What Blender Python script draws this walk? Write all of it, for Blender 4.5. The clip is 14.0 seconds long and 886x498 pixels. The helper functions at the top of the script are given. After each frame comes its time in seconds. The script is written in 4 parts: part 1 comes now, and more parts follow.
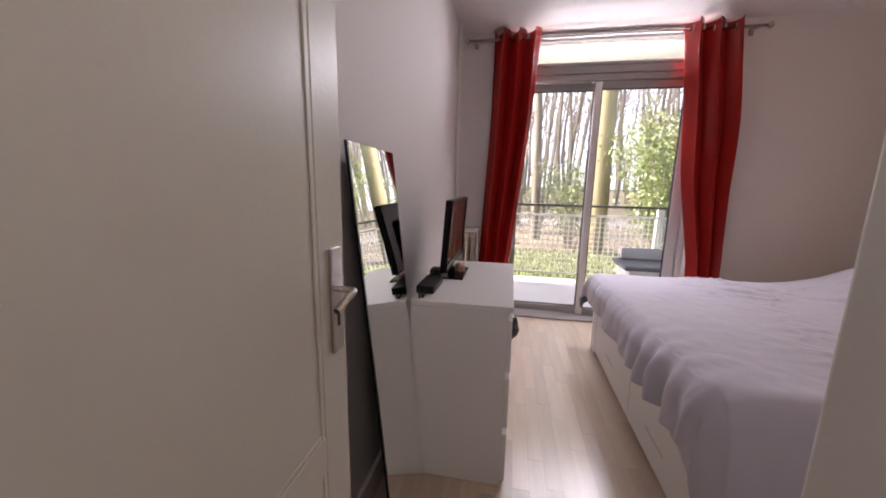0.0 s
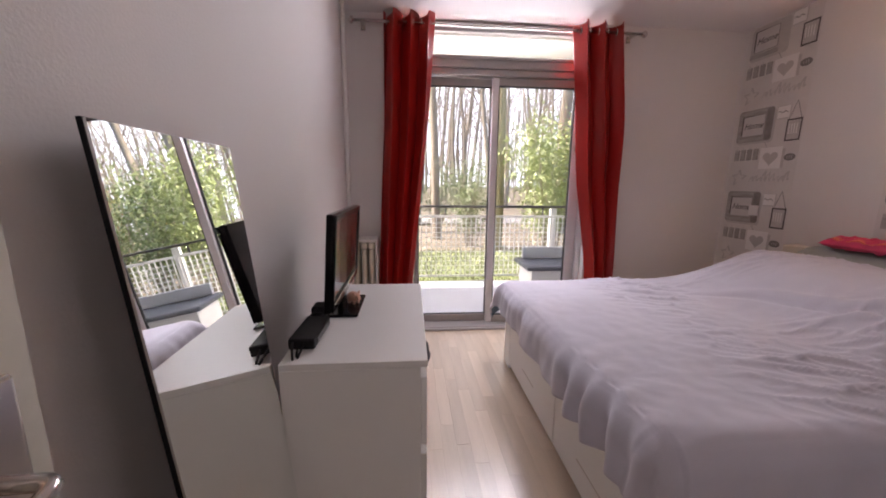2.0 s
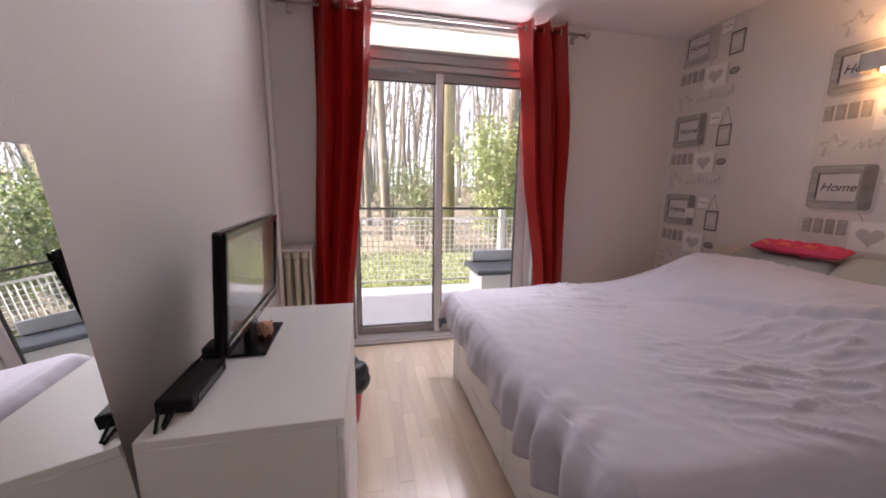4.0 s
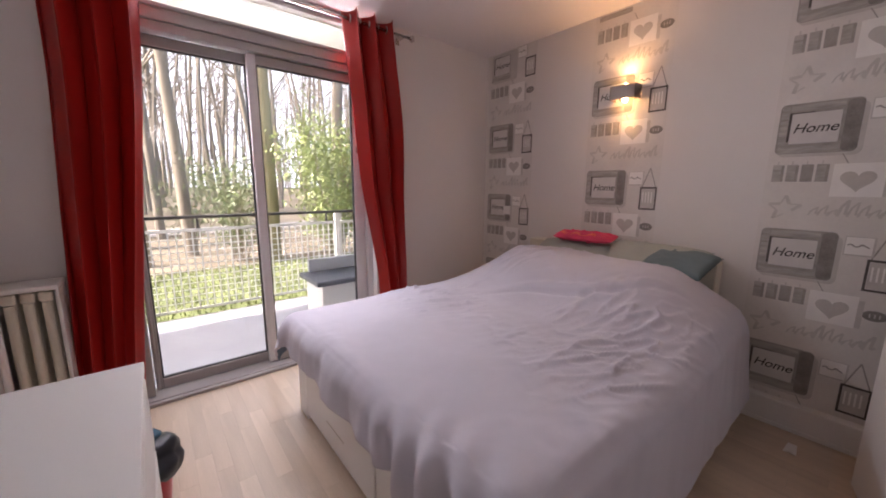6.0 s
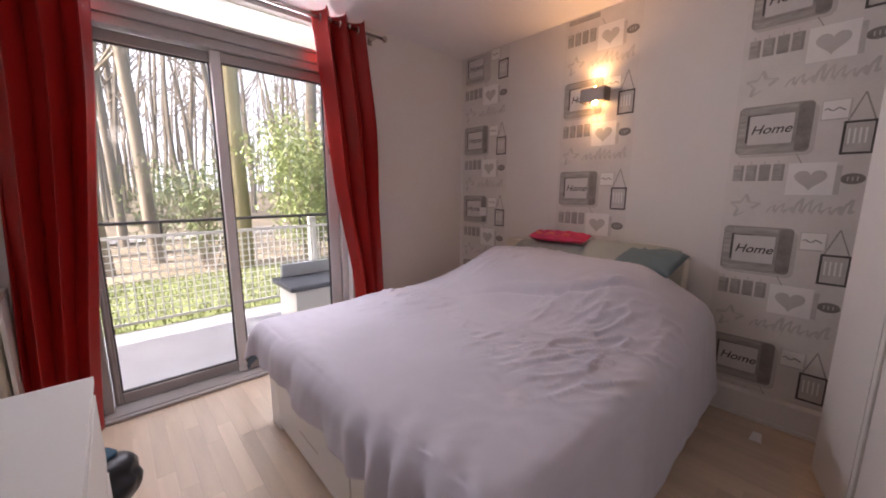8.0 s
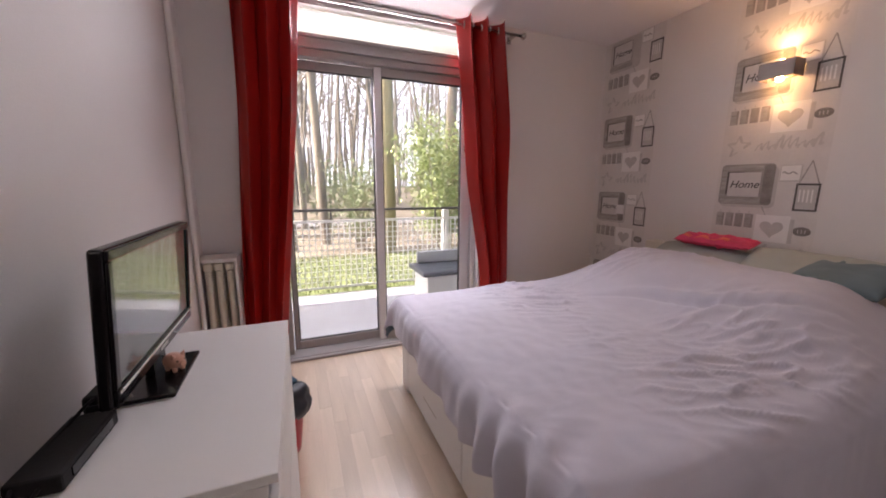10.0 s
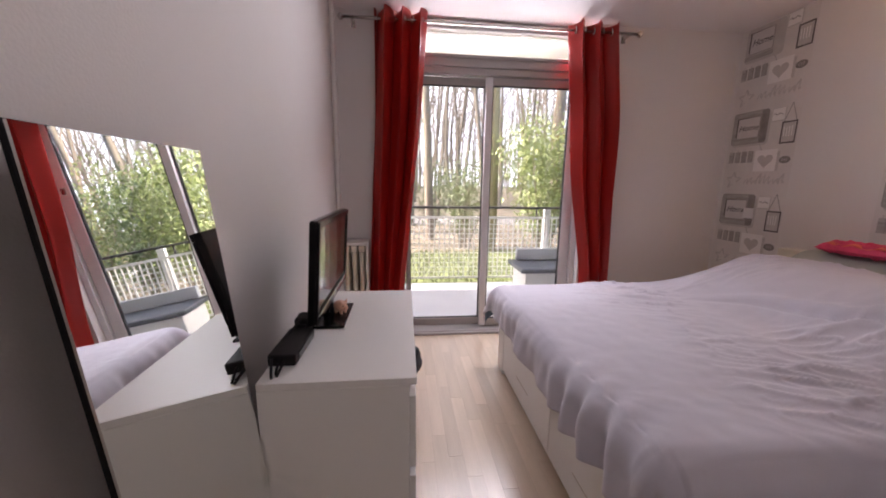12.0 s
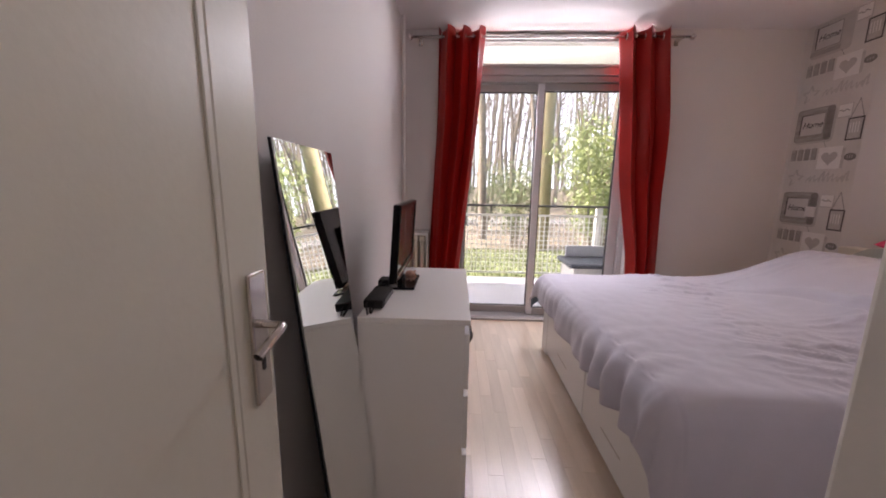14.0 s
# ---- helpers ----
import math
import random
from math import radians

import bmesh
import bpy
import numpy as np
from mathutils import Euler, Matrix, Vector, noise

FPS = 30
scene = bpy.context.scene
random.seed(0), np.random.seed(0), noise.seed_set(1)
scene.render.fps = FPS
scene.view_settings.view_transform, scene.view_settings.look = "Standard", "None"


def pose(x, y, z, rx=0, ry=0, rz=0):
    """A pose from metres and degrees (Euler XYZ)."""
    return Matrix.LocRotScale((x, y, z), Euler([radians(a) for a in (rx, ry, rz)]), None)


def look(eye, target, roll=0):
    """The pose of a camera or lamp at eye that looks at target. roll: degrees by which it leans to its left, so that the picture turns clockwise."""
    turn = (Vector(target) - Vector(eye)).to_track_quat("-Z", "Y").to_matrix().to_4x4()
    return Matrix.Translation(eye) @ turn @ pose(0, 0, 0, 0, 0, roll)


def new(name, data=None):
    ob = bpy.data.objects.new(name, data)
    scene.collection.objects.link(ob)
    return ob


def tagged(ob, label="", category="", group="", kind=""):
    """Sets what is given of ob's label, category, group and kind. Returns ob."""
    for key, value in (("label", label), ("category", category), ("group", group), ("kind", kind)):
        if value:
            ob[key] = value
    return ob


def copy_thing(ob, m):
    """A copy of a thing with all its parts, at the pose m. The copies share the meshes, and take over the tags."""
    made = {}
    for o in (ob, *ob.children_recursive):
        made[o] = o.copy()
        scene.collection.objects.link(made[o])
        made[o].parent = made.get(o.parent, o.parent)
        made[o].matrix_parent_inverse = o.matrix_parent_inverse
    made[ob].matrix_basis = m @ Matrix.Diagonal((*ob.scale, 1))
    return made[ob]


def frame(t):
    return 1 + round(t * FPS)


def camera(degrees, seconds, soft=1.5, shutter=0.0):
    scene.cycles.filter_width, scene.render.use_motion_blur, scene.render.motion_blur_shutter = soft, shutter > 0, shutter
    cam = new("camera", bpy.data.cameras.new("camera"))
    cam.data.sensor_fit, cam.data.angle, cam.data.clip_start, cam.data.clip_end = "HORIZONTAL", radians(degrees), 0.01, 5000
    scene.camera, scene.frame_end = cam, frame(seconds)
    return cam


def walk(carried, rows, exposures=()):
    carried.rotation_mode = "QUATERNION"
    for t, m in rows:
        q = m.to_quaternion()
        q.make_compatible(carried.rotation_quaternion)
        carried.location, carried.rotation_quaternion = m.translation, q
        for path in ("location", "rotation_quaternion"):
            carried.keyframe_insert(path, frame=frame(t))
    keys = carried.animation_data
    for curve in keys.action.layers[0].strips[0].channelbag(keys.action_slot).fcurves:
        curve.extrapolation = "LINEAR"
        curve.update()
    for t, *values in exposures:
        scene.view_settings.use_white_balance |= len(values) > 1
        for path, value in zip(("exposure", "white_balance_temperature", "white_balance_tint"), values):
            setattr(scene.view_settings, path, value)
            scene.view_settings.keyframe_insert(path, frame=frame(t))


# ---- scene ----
cam = camera(102.4, 14.0, soft=1.85)
PATH = [
    (0, (0.113, 0.312, 1.235), (-0.252, 2.245, 0.876), 1.1),
    (0.5, (0.077, 0.422, 1.254), (-0.032, 2.385, 0.887), 1.0),
    (1, (0.074, 0.509, 1.256), (0.123, 2.476, 0.895), 0.8),
    (1.5, (0.077, 0.599, 1.26), (0.232, 2.559, 0.894), 0.8),
    (2, (0.098, 0.699, 1.263), (0.275, 2.659, 0.907), 0.6),
    (2.2, (0.105, 0.735, 1.267), (0.296, 2.693, 0.909), 0.7),
    (4.3, (0.199, 0.932, 1.303), (0.761, 2.818, 0.944), 0.8),
    (4.5, (0.189, 0.971, 1.321), (0.872, 2.815, 0.953), 0.5),
    (5, (0.201, 1.043, 1.304), (1.144, 2.771, 0.949), 0.6),
    (5.5, (0.204, 1.071, 1.312), (1.325, 2.689, 0.958), 0.6),
    (6, (0.205, 1.08, 1.302), (1.453, 2.604, 0.956), 0.5),
    (6.5, (0.217, 1.068, 1.307), (1.549, 2.519, 0.962), 0.3),
    (7, (0.217, 1.07, 1.286), (1.602, 2.475, 0.96), 0.3),
    (7.2, (0.233, 1.081, 1.287), (1.623, 2.483, 0.967), 0.3),
    (9.3, (0.212, 1.077, 1.293), (1.266, 2.74, 0.942), 0.2),
    (9.5, (0.204, 1.063, 1.29), (1.189, 2.768, 0.942), 0.3),
    (10, (0.204, 0.995, 1.292), (0.943, 2.819, 0.934), 0.4),
    (10.5, (0.176, 0.939, 1.278), (0.652, 2.849, 0.923), 0.6),
    (11, (0.15, 0.905, 1.272), (0.497, 2.843, 0.918), 0.8),
    (11.5, (0.132, 0.83, 1.277), (0.382, 2.782, 0.92), 0.7),
    (12, (0.113, 0.763, 1.28), (0.325, 2.719, 0.921), 0.8),
    (12.5, (0.089, 0.71, 1.268), (0.281, 2.668, 0.908), 0.8),
    (13, (0.087, 0.604, 1.277), (0.244, 2.563, 0.904), 0.7),
    (13.5, (0.093, 0.501, 1.263), (0.16, 2.467, 0.903), 0.8),
    (14, (0.087, 0.431, 1.248), (0.01, 2.397, 0.893), 0.9),
]
EXPOSURE = 2.68
walk(cam, [(t, look(eye, target, roll)) for t, eye, target, roll in PATH], [(0.0, EXPOSURE, 6480, 24), (14.0, EXPOSURE, 6480, 24)])

# ---- world and light ----
SUN_ELEV, SUN_AZ = radians(40), radians(-80)   # azimuth from +y towards +x
world = bpy.data.worlds.new("world")
scene.world = world
world.use_nodes = True
wn = world.node_tree
sky = wn.nodes.new("ShaderNodeTexSky")
sky.sky_type = "NISHITA"
sky.sun_disc = False
sky.sun_elevation, sky.sun_rotation = SUN_ELEV, SUN_AZ
sky.air_density, sky.dust_density = 1.0, 3.0
wn.links.new(sky.outputs[0], wn.nodes["Background"].inputs[0])
wn.nodes["Background"].inputs[1].default_value = 0.15

sun_data = bpy.data.lights.new("sun", "SUN")
sun_data.energy, sun_data.angle, sun_data.color = 2.1, radians(0.6), (1.0, 0.94, 0.84)
sun = new("sun", sun_data)
sun_way = Vector((math.sin(SUN_AZ) * math.cos(SUN_ELEV), math.cos(SUN_AZ) * math.cos(SUN_ELEV), math.sin(SUN_ELEV)))
sun.matrix_world = look(sun_way * 40, (0, 0, 0))

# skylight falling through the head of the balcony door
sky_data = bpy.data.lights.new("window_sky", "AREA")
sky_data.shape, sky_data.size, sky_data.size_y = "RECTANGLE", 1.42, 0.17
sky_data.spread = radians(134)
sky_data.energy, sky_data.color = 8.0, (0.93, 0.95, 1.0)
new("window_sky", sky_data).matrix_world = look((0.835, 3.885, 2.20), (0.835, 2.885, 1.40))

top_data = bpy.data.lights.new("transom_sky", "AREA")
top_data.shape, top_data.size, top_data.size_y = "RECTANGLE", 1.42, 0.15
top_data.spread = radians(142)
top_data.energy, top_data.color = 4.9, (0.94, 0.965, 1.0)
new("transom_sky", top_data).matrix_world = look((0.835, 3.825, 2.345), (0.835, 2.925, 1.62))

# added light, standing for an unseen hallway lamp behind the starting point
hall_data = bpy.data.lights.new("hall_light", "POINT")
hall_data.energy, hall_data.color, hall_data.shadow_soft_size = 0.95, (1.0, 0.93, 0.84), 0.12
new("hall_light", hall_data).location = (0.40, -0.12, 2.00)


# ---- materials ----
def mat(name, color, rough=0.6, metal=0.0, var=0.12, scale=3.0, fine=120.0, bump=0.05, stretch=(1, 1, 1), coat=0.0, sheen=0.0, vary=0.0, spec=0.5, coat_rough=0.03):
    m = bpy.data.materials.new(name)
    m.use_nodes = True
    n, l = m.node_tree.nodes, m.node_tree.links
    b = n["Principled BSDF"]
    b.inputs["Roughness"].default_value = rough
    b.inputs["Metallic"].default_value = metal
    b.inputs["Specular IOR Level"].default_value = spec
    b.inputs["Coat Weight"].default_value = coat
    b.inputs["Coat Roughness"].default_value = coat_rough
    b.inputs["Sheen Weight"].default_value = sheen
    tc, mp = n.new("ShaderNodeTexCoord"), n.new("ShaderNodeMapping")
    mp.inputs["Scale"].default_value = stretch
    l.new(tc.outputs["Object"], mp.inputs[0])
    a, f = n.new("ShaderNodeTexNoise"), n.new("ShaderNodeTexNoise")
    a.inputs["Scale"].default_value, a.inputs["Detail"].default_value = scale, 5
    f.inputs["Scale"].default_value, f.inputs["Detail"].default_value = fine, 3
    l.new(mp.outputs[0], a.inputs["Vector"])
    l.new(mp.outputs[0], f.inputs["Vector"])
    add = n.new("ShaderNodeMath")
    add.operation = "MULTIPLY_ADD"
    add.inputs[1].default_value = 0.4
    l.new(f.outputs["Fac"], add.inputs[0])
    l.new(a.outputs["Fac"], add.inputs[2])
    last = add.outputs[0]
    if vary:
        oi, ad2 = n.new("ShaderNodeObjectInfo"), n.new("ShaderNodeMath")
        ad2.operation = "MULTIPLY_ADD"
        ad2.inputs[1].default_value = vary
        l.new(oi.outputs["Random"], ad2.inputs[0])
        l.new(last, ad2.inputs[2])
        last = ad2.outputs[0]
    mr = n.new("ShaderNodeMapRange")
    mr.inputs["From Min"].default_value, mr.inputs["From Max"].default_value = 0.4, 1.0 + vary
    mr.inputs["To Min"].default_value, mr.inputs["To Max"].default_value = 1 - var, 1 + var
    l.new(last, mr.inputs[0])
    mul = n.new("ShaderNodeVectorMath")
    mul.operation = "SCALE"
    mul.inputs[0].default_value = color[:3]
    l.new(mr.outputs[0], mul.inputs["Scale"])
    l.new(mul.outputs[0], b.inputs["Base Color"])
    if bump:
        bp = n.new("ShaderNodeBump")
        bp.inputs["Strength"].default_value, bp.inputs["Distance"].default_value = bump, 0.01
        l.new(f.outputs["Fac"], bp.inputs["Height"])
        l.new(bp.outputs[0], b.inputs["Normal"])
    return m


def glass_mat(name, tint=(0.97, 0.98, 0.97)):
    m = bpy.data.materials.new(name)
    m.use_nodes = True
    n, l = m.node_tree.nodes, m.node_tree.links
    n.remove(n["Principled BSDF"])
    t, g, mix, fr = n.new("ShaderNodeBsdfTransparent"), n.new("ShaderNodeBsdfGlossy"), n.new("ShaderNodeMixShader"), n.new("ShaderNodeFresnel")
    t.inputs[0].default_value = (*tint, 1)
    g.inputs["Roughness"].default_value = 0.02
    fr.inputs[0].default_value = 1.35
    l.new(fr.outputs[0], mix.inputs[0])
    l.new(t.outputs[0], mix.inputs[1])
    l.new(g.outputs[0], mix.inputs[2])
    l.new(mix.outputs[0], n["Material Output"].inputs[0])
    return m


def glow_mat(name, color, strength):
    m = bpy.data.materials.new(name)
    m.use_nodes = True
    b = m.node_tree.nodes["Principled BSDF"]
    b.inputs["Emission Color"].default_value = (*color, 1)
    b.inputs["Emission Strength"].default_value = strength
    return m


M_WALL = mat("painted_plaster", (0.74, 0.70, 0.68), 0.75, var=0.035, scale=1.3, fine=160, bump=0.10)
M_PAPER_PLAIN = mat("plain_wallpaper", (0.74, 0.70, 0.66), 0.8, var=0.04, scale=1.5, fine=220, bump=0.10)
M_CEIL = mat("ceiling_paint", (0.80, 0.76, 0.75), 0.85, var=0.03, scale=1.0, fine=180, bump=0.06)
M_WHITE = mat("white_gloss_paint", (0.78, 0.75, 0.72), 0.35, var=0.03, scale=2, fine=90, bump=0.03)
M_DOOR = mat("cream_door_paint", (0.63, 0.615, 0.54), 0.42, var=0.035, scale=2.5, fine=70, bump=0.04)
M_FURN = mat("white_furniture_foil", (0.80, 0.79, 0.77), 0.38, var=0.02, scale=2, fine=200, bump=0.015)
M_FLOOR = mat("laminate_oak", (0.57, 0.445, 0.33), 0.24, var=0.22, scale=2.2, fine=34, bump=0.01, stretch=(9, 0.7, 1), vary=0.6, coat=0.6, coat_rough=0.28)
M_FLOORBASE = mat("floor_joint", (0.52, 0.38, 0.26), 0.5, var=0.1)
M_DUVET = mat("grey_duvet_cotton", (0.56, 0.535, 0.60), 0.85, var=0.05, scale=4, fine=380, bump=0.12, sheen=0.25)
M_DUVETIN = mat("slate_blue_cotton", (0.13, 0.18, 0.24), 0.85, var=0.08, fine=300)
M_SHEET = mat("mattress_cloth", (0.75, 0.72, 0.70), 0.9, var=0.04, fine=300)
M_PILLOW = mat("pale_green_pillowcase", (0.38, 0.395, 0.355), 0.85, var=0.06, scale=5, fine=300, bump=0.1)
M_PILLOWB = mat("teal_pillowcase", (0.15, 0.20, 0.215), 0.85, var=0.12, scale=5, fine=300, bump=0.1)
M_PINK = mat("hot_pink_cloth", (0.62, 0.045, 0.12), 0.7, var=0.2, scale=14, fine=200, bump=0.1)
M_ORANGE = mat("orange_cloth", (0.75, 0.16, 0.10), 0.7, var=0.1, scale=14, fine=200, bump=0.1)
M_RED = mat("red_satin_curtain", (0.33, 0.009, 0.005), 0.36, var=0.04, scale=4, fine=420, bump=0.04, stretch=(1, 1, 0.3))
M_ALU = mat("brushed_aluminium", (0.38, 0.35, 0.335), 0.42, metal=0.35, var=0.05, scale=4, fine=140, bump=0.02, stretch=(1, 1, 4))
# right leaf and right frame side: light on them put into a paler colour
M_ALU_LIT = mat("lit_pale_aluminium", (0.72, 0.70, 0.695), 0.4, metal=0.0, var=0.04, scale=4, fine=140, bump=0.02, stretch=(1, 1, 4))
M_GASKET = mat("dark_rubber", (0.03, 0.028, 0.03), 0.6, var=0.1)
M_STEEL = mat("satin_chrome", (0.62, 0.59, 0.56), 0.22, metal=1.0, var=0.05, fine=200, bump=0.01)
M_BLACK = mat("black_gloss_plastic", (0.008, 0.007, 0.008), 0.16, var=0.1, bump=0.0, spec=0.22)
M_BLACKM = mat("black_matt_plastic", (0.010, 0.009, 0.010), 0.5, var=0.15, bump=0.05, spec=0.2)
M_SCREEN = mat("lcd_screen", (0.02, 0.022, 0.022), 0.16, var=0.05, bump=0.0, coat=0.6)
M_MIRROR = mat("mirror_silver", (0.90, 0.92, 0.91), 0.0, metal=1.0, var=0.0, bump=0.0)
M_RAD = mat("cream_radiator_enamel", (0.70, 0.64, 0.52), 0.35, var=0.06, scale=5, fine=60, bump=0.04)
M_BIN = mat("red_plastic", (0.50, 0.012, 0.03), 0.3, var=0.08)
M_BAG = mat("dark_plastic_bag", (0.010, 0.012, 0.018), 0.4, var=0.3, scale=12, fine=30, bump=0.15)
M_BLUE = mat("petrol_blue_cloth", (0.02, 0.075, 0.12), 0.7, var=0.2, scale=10)
M_PIG = mat("pink_ceramic", (0.72, 0.40, 0.29), 0.3, var=0.08, scale=8)
M_LAMP = mat("taupe_lamp_metal", (0.26, 0.21, 0.18), 0.4, metal=0.4, var=0.1)
M_BULB = glow_mat("lamp_glow", (1.0, 0.55, 0.2), 14)
M_GLASS = glass_mat("window_glass")
M_INK = mat("print_dark_grey", (0.10, 0.088, 0.08), 0.8, var=0.25, scale=30, fine=200, bump=0)
M_INK2 = mat("print_mid_grey", (0.35, 0.322, 0.29), 0.8, var=0.22, scale=22, fine=160, bump=0)
M_LETTER = mat("print_black", (0.07, 0.06, 0.055), 0.8, var=0.3, scale=30, fine=200, bump=0)
M_INK25 = mat("print_shadow_grey", (0.25, 0.228, 0.205), 0.8, var=0.3, scale=18, fine=120, bump=0)
M_INK3 = mat("print_pale_grey", (0.56, 0.525, 0.485), 0.8, var=0.10, scale=16, fine=140, bump=0)
M_PAPER = mat("printed_paper_ground", (0.70, 0.66, 0.615), 0.8, var=0.08, scale=7, fine=60, bump=0.05)
M_INK4 = mat("print_off_white", (0.85, 0.82, 0.78), 0.8, var=0.04, scale=16, fine=140, bump=0)
M_INKG = mat("print_wood_grain", (0.42, 0.39, 0.355), 0.8, var=0.35, scale=9, fine=40, bump=0, stretch=(1, 1, 6))
M_FIELD = mat("print_field", (0.66, 0.63, 0.595), 0.8, var=0.06, scale=12, fine=90, bump=0)
M_CONC = mat("balcony_concrete", (0.36, 0.36, 0.385), 0.8, var=0.10, scale=2.5, fine=60, bump=0.15)
M_SOFFIT = mat("white_soffit_paint", (0.85, 0.86, 0.80), 0.85, var=0.03)
M_FENCE = mat("white_fence_paint", (0.62, 0.62, 0.60), 0.5, var=0.06, fine=60)
M_RAILD = mat("dark_handrail", (0.06, 0.055, 0.055), 0.4, metal=0.4, var=0.1)
M_BOXG = mat("grey_resin", (0.36, 0.38, 0.41), 0.55, var=0.06, fine=80)
M_BOXD = mat("dark_grey_resin", (0.065, 0.07, 0.085), 0.5, var=0.08, fine=80)
M_GROUND = mat("woodland_ground", (0.17, 0.135, 0.085), 0.95, var=0.45, scale=0.8, fine=9, bump=0.6)
M_PATH = mat("pale_gravel_path", (0.27, 0.245, 0.21), 0.9, var=0.15, scale=1.2, fine=40, bump=0.3)
M_GRASS = mat("grass_blades", (0.145, 0.17, 0.055), 0.7, var=0.4, scale=1.4, fine=20, bump=0.0)
M_BARK = mat("grey_bark", (0.195, 0.165, 0.125), 0.9, var=0.35, scale=3, fine=22, bump=0.6, stretch=(2, 2, 0.35))
M_BARKY = mat("yellowish_bark", (0.23, 0.20, 0.115), 0.9, var=0.3, scale=3, fine=22, bump=0.6, stretch=(2, 2, 0.4))
M_LEAF = mat("evergreen_leaf", (0.13, 0.17, 0.06), 0.4, var=0.45, scale=1.6, fine=14, bump=0)
M_LEAF2 = mat("young_leaf", (0.21, 0.26, 0.085), 0.45, var=0.4, scale=1.6, fine=14, bump=0)


# ---- mesh helpers ----
def part(name, bm, material, parent=None, label="", smooth=False):
    me = bpy.data.meshes.new(name)
    bm.to_mesh(me)
    bm.free()
    me.materials.append(material)
    if smooth:
        for p in me.polygons:
            p.use_smooth = True
    ob = new(name, me)
    ob.parent = parent
    if label:
        ob["label"] = label
    return ob


def empty(name, at=(0, 0, 0)):
    ob = new(name)
    ob.location = at
    return ob


def box(bm, x0, x1, y0, y1, z0, z1, bevel=0.0, segs=1):
    r = bmesh.ops.create_cube(bm, size=1, matrix=Matrix.LocRotScale(((x0 + x1) / 2, (y0 + y1) / 2, (z0 + z1) / 2), None, (abs(x1 - x0), abs(y1 - y0), abs(z1 - z0))))
    if bevel:
        edges = {e for v in r["verts"] for e in v.link_edges}
        bmesh.ops.bevel(bm, geom=list(edges), offset=bevel, segments=segs, affect="EDGES", profile=0.5)
    return bm


def boxed(x0, x1, y0, y1, z0, z1, bevel=0.0, segs=1):
    return box(bmesh.new(), x0, x1, y0, y1, z0, z1, bevel, segs)


def tube(bm, p, q, r0, r1=None, segs=10):
    p, q = Vector(p), Vector(q)
    d = q - p
    m = Matrix.Translation((p + q) / 2) @ d.to_track_quat("Z", "Y").to_matrix().to_4x4()
    bmesh.ops.create_cone(bm, cap_ends=True, segments=segs, radius1=r0, radius2=r0 if r1 is None else r1, depth=d.length, matrix=m)
    return bm


def tubed(p, q, r0, r1=None, segs=10):
    return tube(bmesh.new(), p, q, r0, r1, segs)


def grid(fn, nu, nv):
    bm = bmesh.new()
    vs = [[bm.verts.new(fn(i / nu, j / nv)) for j in range(nv + 1)] for i in range(nu + 1)]
    for i in range(nu):
        for j in range(nv):
            bm.faces.new((vs[i][j], vs[i + 1][j], vs[i + 1][j + 1], vs[i][j + 1]))
    return bm


def solidify(ob, t, offset=-1):
    md = ob.modifiers.new("thickness", "SOLIDIFY")
    md.thickness, md.offset = t, offset
    return ob


def lathe(profile, segs=20):
    """Turned solid: profile is a function of 0..1 giving (radius, z)."""
    n = 14
    def f(u, v):
        r, z = profile(v)
        return (r * math.cos(u * math.tau), r * math.sin(u * math.tau), z)
    bm = grid(f, segs, n)
    bmesh.ops.remove_doubles(bm, verts=bm.verts, dist=1e-5)
    return bm


def wire(name, pts, r, material, parent=None, label=""):
    cu = bpy.data.curves.new(name, "CURVE")
    cu.dimensions, cu.bevel_depth, cu.bevel_resolution = "3D", r, 2
    sp = cu.splines.new("POLY")
    sp.points.add(len(pts) - 1)
    for p, c in zip(sp.points, pts):
        p.co = (*c, 1)
    tmp = new("tmp", cu)
    me = bpy.data.meshes.new_from_object(tmp.evaluated_get(bpy.context.evaluated_depsgraph_get()))
    bpy.data.objects.remove(tmp)
    me.name = name
    me.materials.clear()
    me.materials.append(material)
    ob = new(name, me)
    ob.parent = parent
    if label:
        ob["label"] = label
    return ob


def smooth_line(pts, n=6):
    out = []
    P = [Vector(p) for p in pts]
    P = [P[0]] + P + [P[-1]]
    for i in range(1, len(P) - 2):
        a, b, c, d = P[i - 1:i + 3]
        for k in range(n):
            t = k / n
            out.append(0.5 * (2 * b + (c - a) * t + (2 * a - 5 * b + 4 * c - d) * t * t + (3 * b - a - 3 * c + d) * t ** 3))
    out.append(P[-2])
    return out


def structure(ob, label, category):
    return tagged(ob, label, category, kind="structure")


# ---- room ----
XW, XE, YN, YD, ZC = -0.38, 2.84, 3.64, 0.30, 2.51    # west, east, north faces; door line; ceiling
WX0, WX1, WY = 0.07, 1.60, 3.745                      # window opening and its frame line
CX, CY = 0.497, 0.777                                 # corner of the closet block

